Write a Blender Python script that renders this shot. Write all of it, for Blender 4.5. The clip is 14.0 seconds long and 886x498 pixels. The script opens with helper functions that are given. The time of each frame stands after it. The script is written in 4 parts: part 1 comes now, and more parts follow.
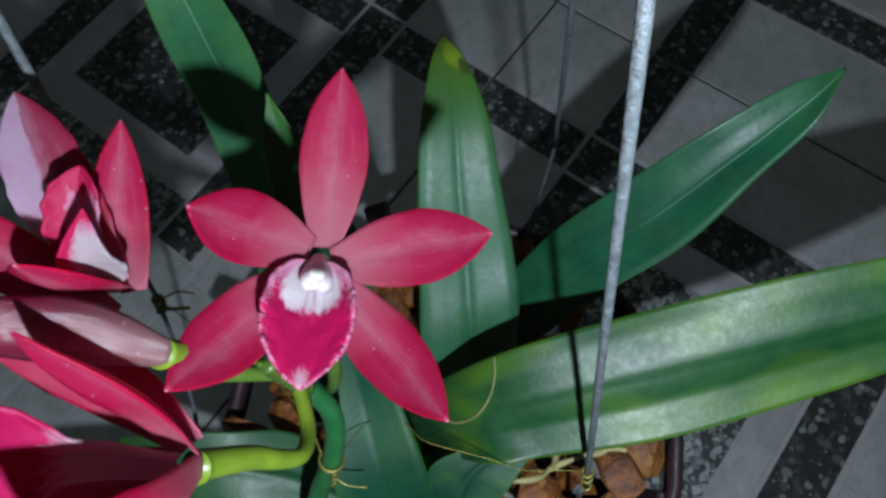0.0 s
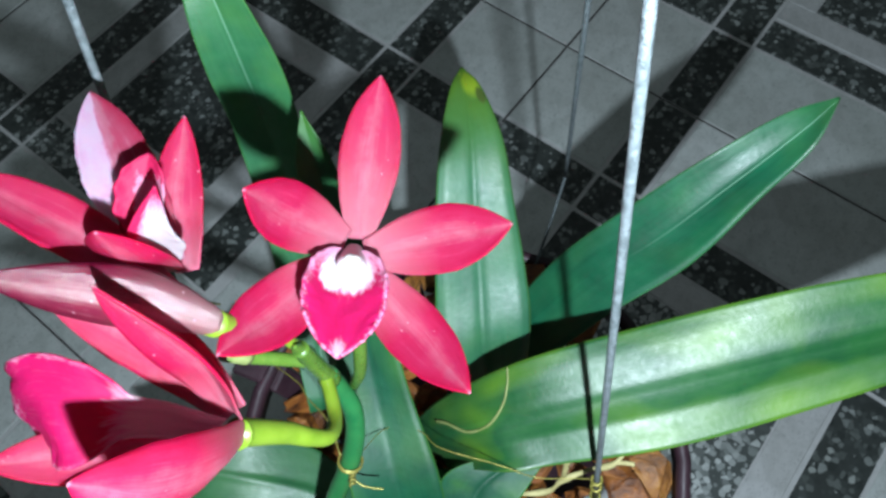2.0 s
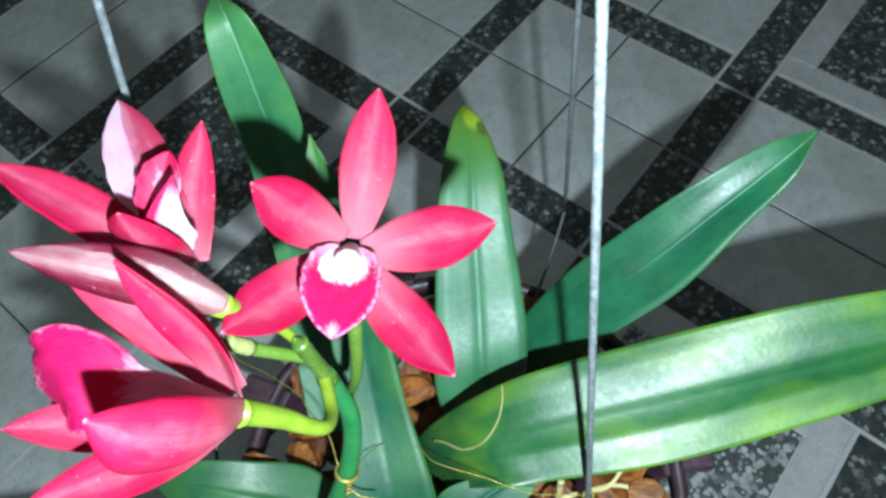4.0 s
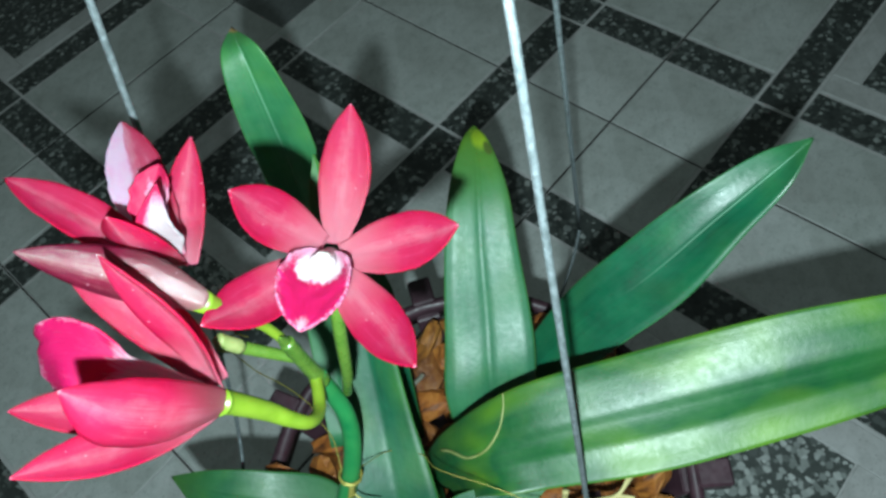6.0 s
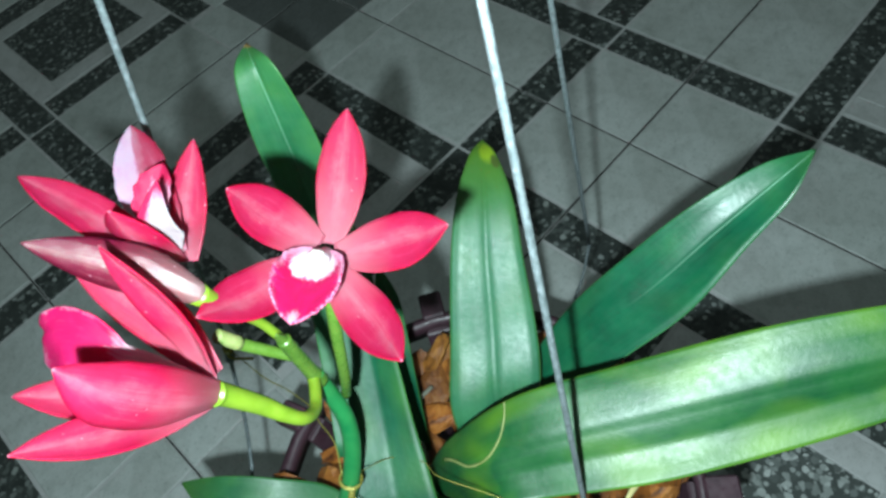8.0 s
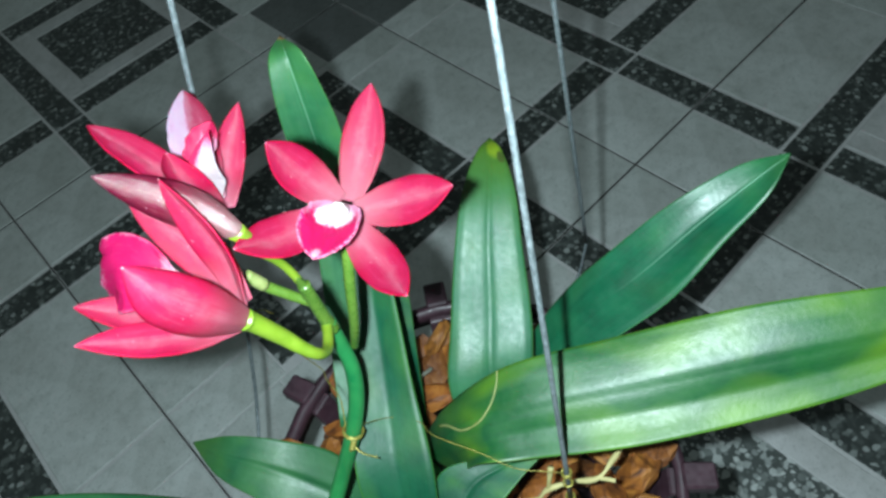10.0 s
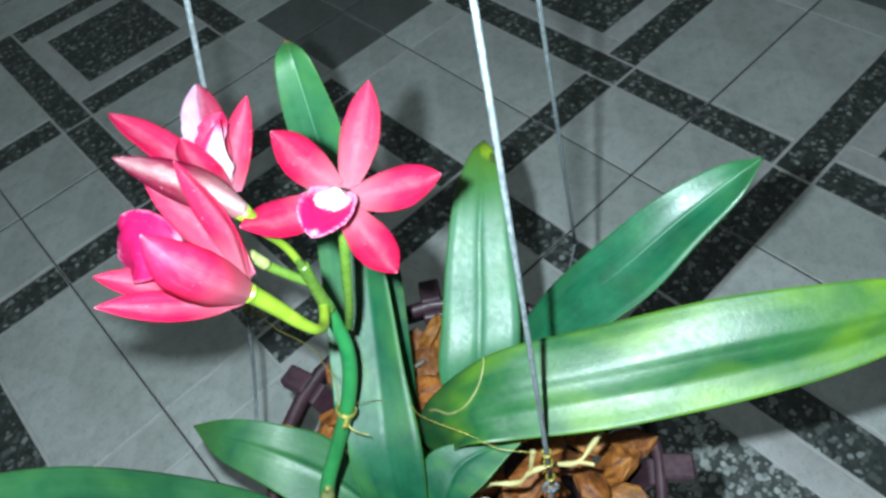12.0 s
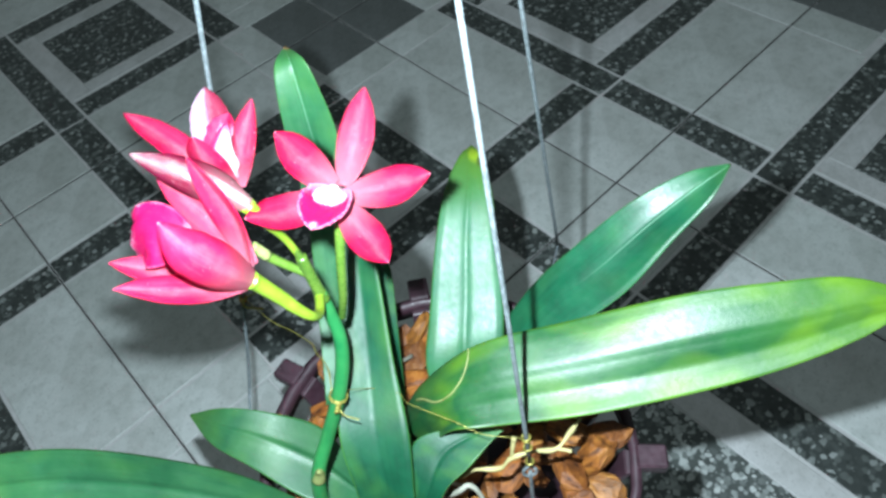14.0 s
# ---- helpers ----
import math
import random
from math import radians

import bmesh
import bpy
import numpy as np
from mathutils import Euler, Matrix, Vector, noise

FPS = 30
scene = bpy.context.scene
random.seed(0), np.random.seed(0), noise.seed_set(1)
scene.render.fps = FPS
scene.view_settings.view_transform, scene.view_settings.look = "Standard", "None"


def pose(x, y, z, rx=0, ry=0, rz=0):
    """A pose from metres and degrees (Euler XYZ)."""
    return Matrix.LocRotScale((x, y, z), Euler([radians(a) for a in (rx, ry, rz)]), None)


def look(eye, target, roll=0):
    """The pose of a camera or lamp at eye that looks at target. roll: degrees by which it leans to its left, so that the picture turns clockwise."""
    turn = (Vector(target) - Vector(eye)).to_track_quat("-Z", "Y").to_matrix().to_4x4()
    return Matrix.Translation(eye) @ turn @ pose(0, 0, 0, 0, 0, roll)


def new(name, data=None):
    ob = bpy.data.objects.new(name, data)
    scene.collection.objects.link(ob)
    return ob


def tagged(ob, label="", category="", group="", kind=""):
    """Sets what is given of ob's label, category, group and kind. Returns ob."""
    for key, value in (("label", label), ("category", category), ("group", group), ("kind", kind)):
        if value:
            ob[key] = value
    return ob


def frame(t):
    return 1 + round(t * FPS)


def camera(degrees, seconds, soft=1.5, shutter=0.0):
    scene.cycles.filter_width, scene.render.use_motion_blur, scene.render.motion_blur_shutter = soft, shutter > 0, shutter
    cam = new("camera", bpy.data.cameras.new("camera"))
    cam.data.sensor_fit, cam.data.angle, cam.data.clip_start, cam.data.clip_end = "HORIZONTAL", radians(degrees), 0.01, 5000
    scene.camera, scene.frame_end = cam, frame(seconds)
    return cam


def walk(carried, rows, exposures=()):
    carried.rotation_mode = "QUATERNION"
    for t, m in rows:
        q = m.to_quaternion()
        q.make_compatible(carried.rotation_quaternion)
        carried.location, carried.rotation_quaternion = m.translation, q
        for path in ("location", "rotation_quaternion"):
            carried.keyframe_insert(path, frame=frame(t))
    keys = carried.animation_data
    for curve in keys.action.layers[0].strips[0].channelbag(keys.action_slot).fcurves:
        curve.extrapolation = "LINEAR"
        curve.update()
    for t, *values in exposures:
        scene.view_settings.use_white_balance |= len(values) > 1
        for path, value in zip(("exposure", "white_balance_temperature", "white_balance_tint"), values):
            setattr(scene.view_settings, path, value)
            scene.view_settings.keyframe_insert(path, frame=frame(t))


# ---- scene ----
cam = camera(66.2, 14.0, soft=2.9)
PATH = [
    (0, (0.313, -0.646, 0.843), (-0.165, -0.146, -1.033), -7.5),
    (0.5, (0.315, -0.649, 0.845), (-0.171, -0.142, -1.027), -7.5),
    (1, (0.319, -0.654, 0.85), (-0.184, -0.136, -1.015), -7.6),
    (1.5, (0.321, -0.659, 0.853), (-0.217, -0.101, -0.991), -7.1),
    (2, (0.321, -0.663, 0.853), (-0.245, -0.079, -0.974), -6.9),
    (2.5, (0.326, -0.668, 0.857), (-0.283, -0.051, -0.945), -6.8),
    (3, (0.33, -0.675, 0.859), (-0.314, -0.037, -0.924), -7.1),
    (5.5, (0.359, -0.672, 0.86), (-0.425, -0.002, -0.854), -11.4),
    (6, (0.367, -0.669, 0.864), (-0.479, -0.031, -0.832), -14.5),
    (6.5, (0.371, -0.667, 0.862), (-0.471, -0.039, -0.841), -14.7),
    (7, (0.372, -0.661, 0.86), (-0.474, -0.034, -0.84), -15.0),
    (7.5, (0.376, -0.666, 0.864), (-0.498, -0.045, -0.824), -15.5),
    (8, (0.381, -0.669, 0.863), (-0.556, -0.03, -0.785), -16.2),
    (10.5, (0.414, -0.695, 0.878), (-0.573, -0.033, -0.731), -13.3),
    (11, (0.419, -0.694, 0.878), (-0.568, -0.028, -0.729), -13.2),
    (11.5, (0.426, -0.7, 0.884), (-0.576, -0.023, -0.709), -12.5),
    (12, (0.428, -0.703, 0.887), (-0.576, -0.02, -0.702), -12.1),
    (12.5, (0.434, -0.706, 0.889), (-0.57, -0.023, -0.7), -12.0),
    (13, (0.439, -0.71, 0.894), (-0.555, -0.004, -0.692), -10.9),
    (13.5, (0.441, -0.713, 0.9), (-0.551, 0.011, -0.678), -9.9),
    (14, (0.443, -0.714, 0.902), (-0.55, 0.004, -0.679), -10.1),
]
EXPOSURES = [
    (0.0, -0.66, 6300, 13), (0.5, -0.44, 6300, 10), (1.0, -0.08, 6300, 9), (1.5, 0.32, 6300, 8), (2.0, 0.50, 6300, 7), (3.0, 0.82, 6300, 5), (5.5, 0.66, 6400, 0), (6.0, 0.40, 6450, -6), (6.5, 0.24, 6500, -9),
    (7.5, 0.10, 6500, -9), (8.0, 0.62, 6450, -6), (10.5, 0.54, 6400, -2), (11.0, 0.62, 6400, -2), (12.0, 0.98, 6380, 2), (12.5, 1.24, 6350, 4), (14.0, 1.36, 6350, 4),
]
walk(cam, [(t, look(eye, target, roll)) for t, eye, target, roll in PATH], EXPOSURES)
# ---- light: a phone's flash beside the lens, and a dim night over the terrace ----
world = bpy.data.worlds.new("night")
scene.world = world
world.use_nodes = True
world.node_tree.nodes["Background"].inputs["Color"].default_value = (0.86, 1.0, 1.04, 1)
world.node_tree.nodes["Background"].inputs["Strength"].default_value = 0.056

flash_data = bpy.data.lights.new("flash", "POINT")
flash_data.energy = 11.0
flash_data.color = (0.87, 1.0, 1.12)
flash_data.shadow_soft_size = 0.0040
flash = new("flash", flash_data)
flash.location = (0.386, -0.701, 0.866)


# ---- materials ----
def material(name):
    m = bpy.data.materials.new(name)
    m.use_nodes = True
    nt = m.node_tree
    return m, nt, nt.nodes["Principled BSDF"]


def node(nt, kind, **values):
    n = nt.nodes.new(kind)
    for key, value in values.items():
        n.inputs[key].default_value = value
    return n


def ramp(nt, fac, stops):
    r = nt.nodes.new("ShaderNodeValToRGB")
    while len(r.color_ramp.elements) < len(stops):
        r.color_ramp.elements.new(0.5)
    for e, (at, c) in zip(r.color_ramp.elements, stops):
        e.position = at
        e.color = (*c, 1) if len(c) == 3 else c
    nt.links.new(fac, r.inputs["Fac"])
    return r.outputs["Color"]


def mix(nt, fac, a, b, how="MIX"):
    m = nt.nodes.new("ShaderNodeMix")
    m.data_type, m.blend_type = "RGBA", how
    for sock, v in ((m.inputs["Factor"], fac), (m.inputs[6], a), (m.inputs[7], b)):
        if isinstance(v, (float, int)):
            sock.default_value = v
        elif isinstance(v, tuple):
            sock.default_value = (*v, 1)
        else:
            nt.links.new(v, sock)
    return m.outputs[2]


def math_node(nt, op, a, b=0.0, clamp=False):
    m = nt.nodes.new("ShaderNodeMath")
    m.operation, m.use_clamp = op, clamp
    for sock, v in zip(m.inputs, (a, b)):
        if isinstance(v, (float, int)):
            sock.default_value = v
        else:
            nt.links.new(v, sock)
    return m.outputs[0]


def noise_tex(nt, scale, detail=4.0, vector=None, rough=0.55):
    n = node(nt, "ShaderNodeTexNoise", Scale=scale, Detail=detail, Roughness=rough)
    if vector is not None:
        nt.links.new(vector, n.inputs["Vector"])
    return n.outputs["Fac"]


def coords(nt, which="Object", scale=(1, 1, 1)):
    tc = nt.nodes.new("ShaderNodeTexCoord")
    mp = nt.nodes.new("ShaderNodeMapping")
    mp.inputs["Scale"].default_value = scale
    nt.links.new(tc.outputs[which], mp.inputs["Vector"])
    return mp.outputs["Vector"]


def split(nt, vector):
    n = nt.nodes.new("ShaderNodeSeparateXYZ")
    nt.links.new(vector, n.inputs[0])
    return n.outputs


def bump(nt, bsdf, height, strength=0.3, distance=0.001):
    b = node(nt, "ShaderNodeBump", Strength=strength, Distance=distance)
    nt.links.new(height, b.inputs["Height"])
    nt.links.new(b.outputs["Normal"], bsdf.inputs["Normal"])


def thin_tissue(nt, b, col, share):
    """Petal tissue lets part of the light through."""
    tr = nt.nodes.new("ShaderNodeBsdfTranslucent")
    most = nt.nodes.new("ShaderNodeVectorMath")
    most.operation = "MINIMUM"
    nt.links.new(mix(nt, 1.0, col, (3.3, 3.6, 4.4), "MULTIPLY"), most.inputs[0])
    most.inputs[1].default_value = (0.95, 0.92, 0.92)
    nt.links.new(most.outputs[0], tr.inputs["Color"])
    sh = nt.nodes.new("ShaderNodeMixShader")
    sh.inputs[0].default_value = share
    nt.links.new(b.outputs[0], sh.inputs[1])
    nt.links.new(tr.outputs[0], sh.inputs[2])
    nt.links.new(sh.outputs[0], nt.nodes["Material Output"].inputs["Surface"])


def leaf_material(name, deep, mid, pale, edge=(0.16, 0.36, 0.05), young=0.3, blotch=0.0, dry=0.0, gloss=(0.38, 0.56, 0.34), tip_young=0.5, tip_from=0.66, midrib=0.0, wax_most=0.52):
    m, nt, b = material(name)
    uv = coords(nt, "UV")
    x, y, _ = split(nt, uv)
    streak = noise_tex(nt, 4.0, 4.0, coords(nt, "UV", (7.0, 1.6, 1.0)))
    cloud = noise_tex(nt, 45.0, 4.0, coords(nt))
    col = ramp(nt, math_node(nt, "ADD", math_node(nt, "MULTIPLY", streak, 0.3), math_node(nt, "MULTIPLY", cloud, 0.7)), [(0.3, deep), (0.5, mid), (0.72, pale)])
    # young, yellower tissue in soft patches and towards the tip
    patch = noise_tex(nt, 22.0, 2.0, coords(nt))
    tip = math_node(nt, "MULTIPLY", math_node(nt, "SUBTRACT", y, tip_from), 1.8, clamp=True)
    soft = math_node(nt, "MULTIPLY", math_node(nt, "SUBTRACT", patch, 0.52), 3.0, clamp=True)
    band = noise_tex(nt, 2.6, 2.0, coords(nt, "UV", (0.55, 2.2, 1.0)))
    soft = math_node(nt, "MAXIMUM", soft, math_node(nt, "MULTIPLY", math_node(nt, "SUBTRACT", band, 0.46), 4.0, clamp=True))
    soft = math_node(nt, "ADD", math_node(nt, "MULTIPLY", soft, young), math_node(nt, "MULTIPLY", tip, tip_young), clamp=True)
    col = mix(nt, soft, col, edge)
    off = math_node(nt, "ABSOLUTE", math_node(nt, "SUBTRACT", x, 0.5))
    rim = math_node(nt, "MULTIPLY", math_node(nt, "SUBTRACT", off, 0.475), 30.0, clamp=True)
    col = mix(nt, math_node(nt, "MULTIPLY", rim, 0.6), col, edge)
    if midrib:
        line = math_node(nt, "SUBTRACT", 1.0, math_node(nt, "DIVIDE", math_node(nt, "ABSOLUTE", math_node(nt, "SUBTRACT", x, 0.485)), 0.022), clamp=True)
        line = math_node(nt, "MULTIPLY", line, math_node(nt, "MULTIPLY", math_node(nt, "SUBTRACT", y, 0.3), 2.0, clamp=True))
        col = mix(nt, math_node(nt, "MULTIPLY", line, midrib), col, (0.24, 0.42, 0.30))
    if blotch:
        wob = math_node(nt, "MULTIPLY", math_node(nt, "SUBTRACT", noise_tex(nt, 130.0, 3.0, coords(nt)), 0.5), 0.12)

        def spot(u, v, ru, rv):
            du = math_node(nt, "DIVIDE", math_node(nt, "SUBTRACT", x, u), ru)
            dv = math_node(nt, "DIVIDE", math_node(nt, "SUBTRACT", y, v), rv)
            d = math_node(nt, "ADD", math_node(nt, "MULTIPLY", du, du), math_node(nt, "MULTIPLY", dv, dv))
            return math_node(nt, "MULTIPLY", math_node(nt, "SUBTRACT", math_node(nt, "ADD", 1.0, math_node(nt, "MULTIPLY", wob, 6.0)), d), 1.6, clamp=True)

        col = mix(nt, math_node(nt, "MULTIPLY", spot(0.66, 0.87, 0.36, 0.085), 0.8 * blotch), col, (0.24, 0.34, 0.012))
        col = mix(nt, math_node(nt, "MULTIPLY", spot(0.86, 0.80, 0.14, 0.035), blotch), col, (0.05, 0.075, 0.012))
        col = mix(nt, math_node(nt, "MULTIPLY", spot(0.25, 0.93, 0.10, 0.020), 0.6 * blotch), col, (0.26, 0.36, 0.02))
    if dry:
        end = math_node(nt, "MULTIPLY", math_node(nt, "SUBTRACT", y, 0.955), 60.0, clamp=True)
        col = mix(nt, math_node(nt, "MULTIPLY", end, dry), col, (0.22, 0.13, 0.05))
    nt.links.new(col, b.inputs["Base Color"])
    uneven = math_node(nt, "ADD", math_node(nt, "MULTIPLY", noise_tex(nt, 260.0, 5.0, coords(nt)), 0.6), math_node(nt, "MULTIPLY", noise_tex(nt, 40.0, 3.0, coords(nt)), 0.4))
    nt.links.new(ramp(nt, uneven, [(0.3, (gloss[0],) * 3), (0.7, (gloss[1],) * 3)]), b.inputs["Roughness"])
    b.inputs["Specular IOR Level"].default_value = gloss[2]
    # a thin waxy bloom
    wax = math_node(nt, "ADD", math_node(nt, "MULTIPLY", noise_tex(nt, 3.0, 4.0, coords(nt, "UV", (1.8, 0.9, 1.0)), 0.6), 0.6), math_node(nt, "MULTIPLY", noise_tex(nt, 190.0, 6.0, coords(nt), 0.75), 0.4))
    nt.links.new(ramp(nt, wax, [(0.36, (0.10,) * 3), (0.66, (wax_most,) * 3)]), b.inputs["Coat Weight"])
    b.inputs["Coat Roughness"].default_value = 0.56
    fine = noise_tex(nt, 6.0, 4.0, coords(nt, "UV", (22.0, 2.0, 1.0)))
    grain = noise_tex(nt, 420.0, 4.0, coords(nt))
    bump(nt, b, math_node(nt, "ADD", math_node(nt, "MULTIPLY", fine, 0.3), grain), 0.30, 0.0005)
    return m


def petal_material(name, rim, body, pale, pale_reach=0.48, glare_side=0.0, shine=(0.46, 0.22)):
    m, nt, b = material(name)
    x, y, _ = split(nt, coords(nt, "UV"))
    off = math_node(nt, "MULTIPLY", math_node(nt, "ABSOLUTE", math_node(nt, "SUBTRACT", x, 0.5)), 2.0)
    vein = noise_tex(nt, 6.0, 4.0, coords(nt, "UV", (12.0, 0.7, 1.0)))
    cloud = noise_tex(nt, 160.0, 5.0, coords(nt), 0.7)
    broad = noise_tex(nt, 2.2, 3.0, coords(nt, "UV", (1.6, 1.2, 1.0)))
    t = math_node(nt, "ADD", math_node(nt, "MULTIPLY", off, 0.5), math_node(nt, "ADD", math_node(nt, "MULTIPLY", math_node(nt, "SUBTRACT", vein, 0.5), 0.5), math_node(nt, "ADD", math_node(nt, "MULTIPLY", broad, 0.45), math_node(nt, "MULTIPLY", math_node(nt, "SUBTRACT", cloud, 0.5), 0.45))))
    col = ramp(nt, t, [(0.17, pale), (0.43, body), (0.73, rim)])
    # fine darker veins that run the length of the tissue
    fine = noise_tex(nt, 5.0, 3.0, coords(nt, "UV", (26.0, 0.5, 1.0)))
    col = mix(nt, math_node(nt, "MULTIPLY", math_node(nt, "SUBTRACT", fine, 0.58), 3.0, clamp=True), col, rim)
    low = math_node(nt, "SUBTRACT", 1.0, math_node(nt, "DIVIDE", y, pale_reach), clamp=True)
    col = mix(nt, math_node(nt, "MULTIPLY", low, 0.75), col, (1.0 * pale[0], 1.25 * pale[1] + 0.03, 1.15 * pale[2] + 0.02))
    # glare of the flash on one half, painted as mottled white with an uneven border
    if glare_side:
        uneven = math_node(nt, "ADD", x, math_node(nt, "MULTIPLY", math_node(nt, "SUBTRACT", noise_tex(nt, 5.0, 4.0, coords(nt, "UV", (1.0, 2.0, 1.0))), 0.5), 0.25))
        col = mix(nt, math_node(nt, "MULTIPLY", math_node(nt, "SUBTRACT", 0.46, uneven), 16.0, clamp=True), col, mix(nt, math_node(nt, "MULTIPLY", math_node(nt, "SUBTRACT", cloud, 0.45), 2.5, clamp=True), (0.33, 0.23, 0.30), (0.34, 0.15, 0.23)))
    # a few pale specks, and a white tip
    vo = node(nt, "ShaderNodeTexVoronoi", Scale=420.0)
    nt.links.new(coords(nt), vo.inputs["Vector"])
    r, g, bl = split(nt, vo.outputs["Color"])
    speck = math_node(nt, "MULTIPLY", math_node(nt, "LESS_THAN", vo.outputs["Distance"], 0.13), math_node(nt, "GREATER_THAN", r, 0.92))
    end = math_node(nt, "MULTIPLY", math_node(nt, "SUBTRACT", y, 0.988), 50.0, clamp=True)
    col = mix(nt, math_node(nt, "MAXIMUM", math_node(nt, "MULTIPLY", speck, 0.6), end), col, (0.38, 0.22, 0.25))
    nt.links.new(col, b.inputs["Base Color"])
    b.inputs["Roughness"].default_value = shine[0]
    b.inputs["Specular IOR Level"].default_value = shine[1]
    b.inputs["Subsurface Weight"].default_value = 0.3
    b.inputs["Subsurface Radius"].default_value = (0.004, 0.001, 0.0015)
    b.inputs["Subsurface Scale"].default_value = 0.5
    thin_tissue(nt, b, col, 0.46)
    grain = noise_tex(nt, 1400.0, 3.0, coords(nt))
    bump(nt, b, math_node(nt, "ADD", vein, math_node(nt, "MULTIPLY", grain, 0.6)), 0.45, 0.0005)
    return m


def plain_material(name, a, b_col, scale, rough=0.5, metallic=0.0, height=0.3, dist=0.001):
    m, nt, b = material(name)
    n = noise_tex(nt, scale, 5.0, coords(nt))
    nt.links.new(ramp(nt, n, [(0.3, a), (0.72, b_col)]), b.inputs["Base Color"])
    r = noise_tex(nt, scale * 4, 3.0, coords(nt))
    nt.links.new(ramp(nt, r, [(0.3, (rough - 0.1,) * 3), (0.7, (rough + 0.1,) * 3)]), b.inputs["Roughness"])
    b.inputs["Metallic"].default_value = metallic
    bump(nt, b, math_node(nt, "ADD", n, math_node(nt, "MULTIPLY", r, 0.4)), height, dist)
    return m


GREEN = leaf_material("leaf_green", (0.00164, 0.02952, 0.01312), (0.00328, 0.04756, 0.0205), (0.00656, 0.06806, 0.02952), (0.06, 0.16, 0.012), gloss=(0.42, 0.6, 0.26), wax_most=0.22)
GREEN_DRY = leaf_material("leaf_dry_tip", (0.010, 0.080, 0.030), (0.020, 0.115, 0.042), (0.036, 0.15, 0.058), (0.07, 0.20, 0.025), 0.3, 0.0, 0.9, gloss=(0.38, 0.56, 0.42), midrib=0.5, wax_most=0.75)
GREEN_CREASE = leaf_material("leaf_creased", (0.0018, 0.0414, 0.018), (0.0036, 0.0666, 0.0288), (0.0081, 0.0945, 0.0414), (0.045, 0.144, 0.027), 0.2, midrib=0.7, gloss=(0.33, 0.52, 0.45), wax_most=0.75)
GREEN_LIGHT = leaf_material("leaf_light", (0.00258, 0.04042, 0.01118), (0.00688, 0.05848, 0.0129), (0.01462, 0.07568, 0.01634), (0.078, 0.165, 0.005), 0.85, gloss=(0.36, 0.56, 0.40), tip_young=1.2, wax_most=0.78)
GREEN_SPOT = leaf_material("leaf_spotted", (0.010, 0.069, 0.030), (0.018, 0.099, 0.0435), (0.032, 0.129, 0.060), (0.0765, 0.171, 0.009), 0.2, 0.95, gloss=(0.38, 0.58, 0.42), tip_young=1.5, tip_from=0.55, wax_most=0.68)
GREEN_PALE = leaf_material("leaf_pale", (0.00702, 0.0546, 0.02028), (0.01404, 0.078, 0.02886), (0.0273, 0.1053, 0.04212), (0.0624, 0.1638, 0.0195), 0.25, gloss=(0.38, 0.56, 0.40), tip_young=0.8)
PINK = petal_material("petal_pink", (0.252, 0.0030, 0.0350), (0.282, 0.0130, 0.0580), (0.305, 0.0760, 0.1140))
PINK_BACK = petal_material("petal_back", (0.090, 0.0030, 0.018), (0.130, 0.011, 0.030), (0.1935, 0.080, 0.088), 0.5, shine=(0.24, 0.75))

# pale pink tissue, with the flash's glare on one half put into the colour
PINK_GLARE = petal_material("petal_glare", (0.216, 0.0126, 0.0405), (0.234, 0.036, 0.072), (0.27, 0.117, 0.153), 0.3, 1.0)


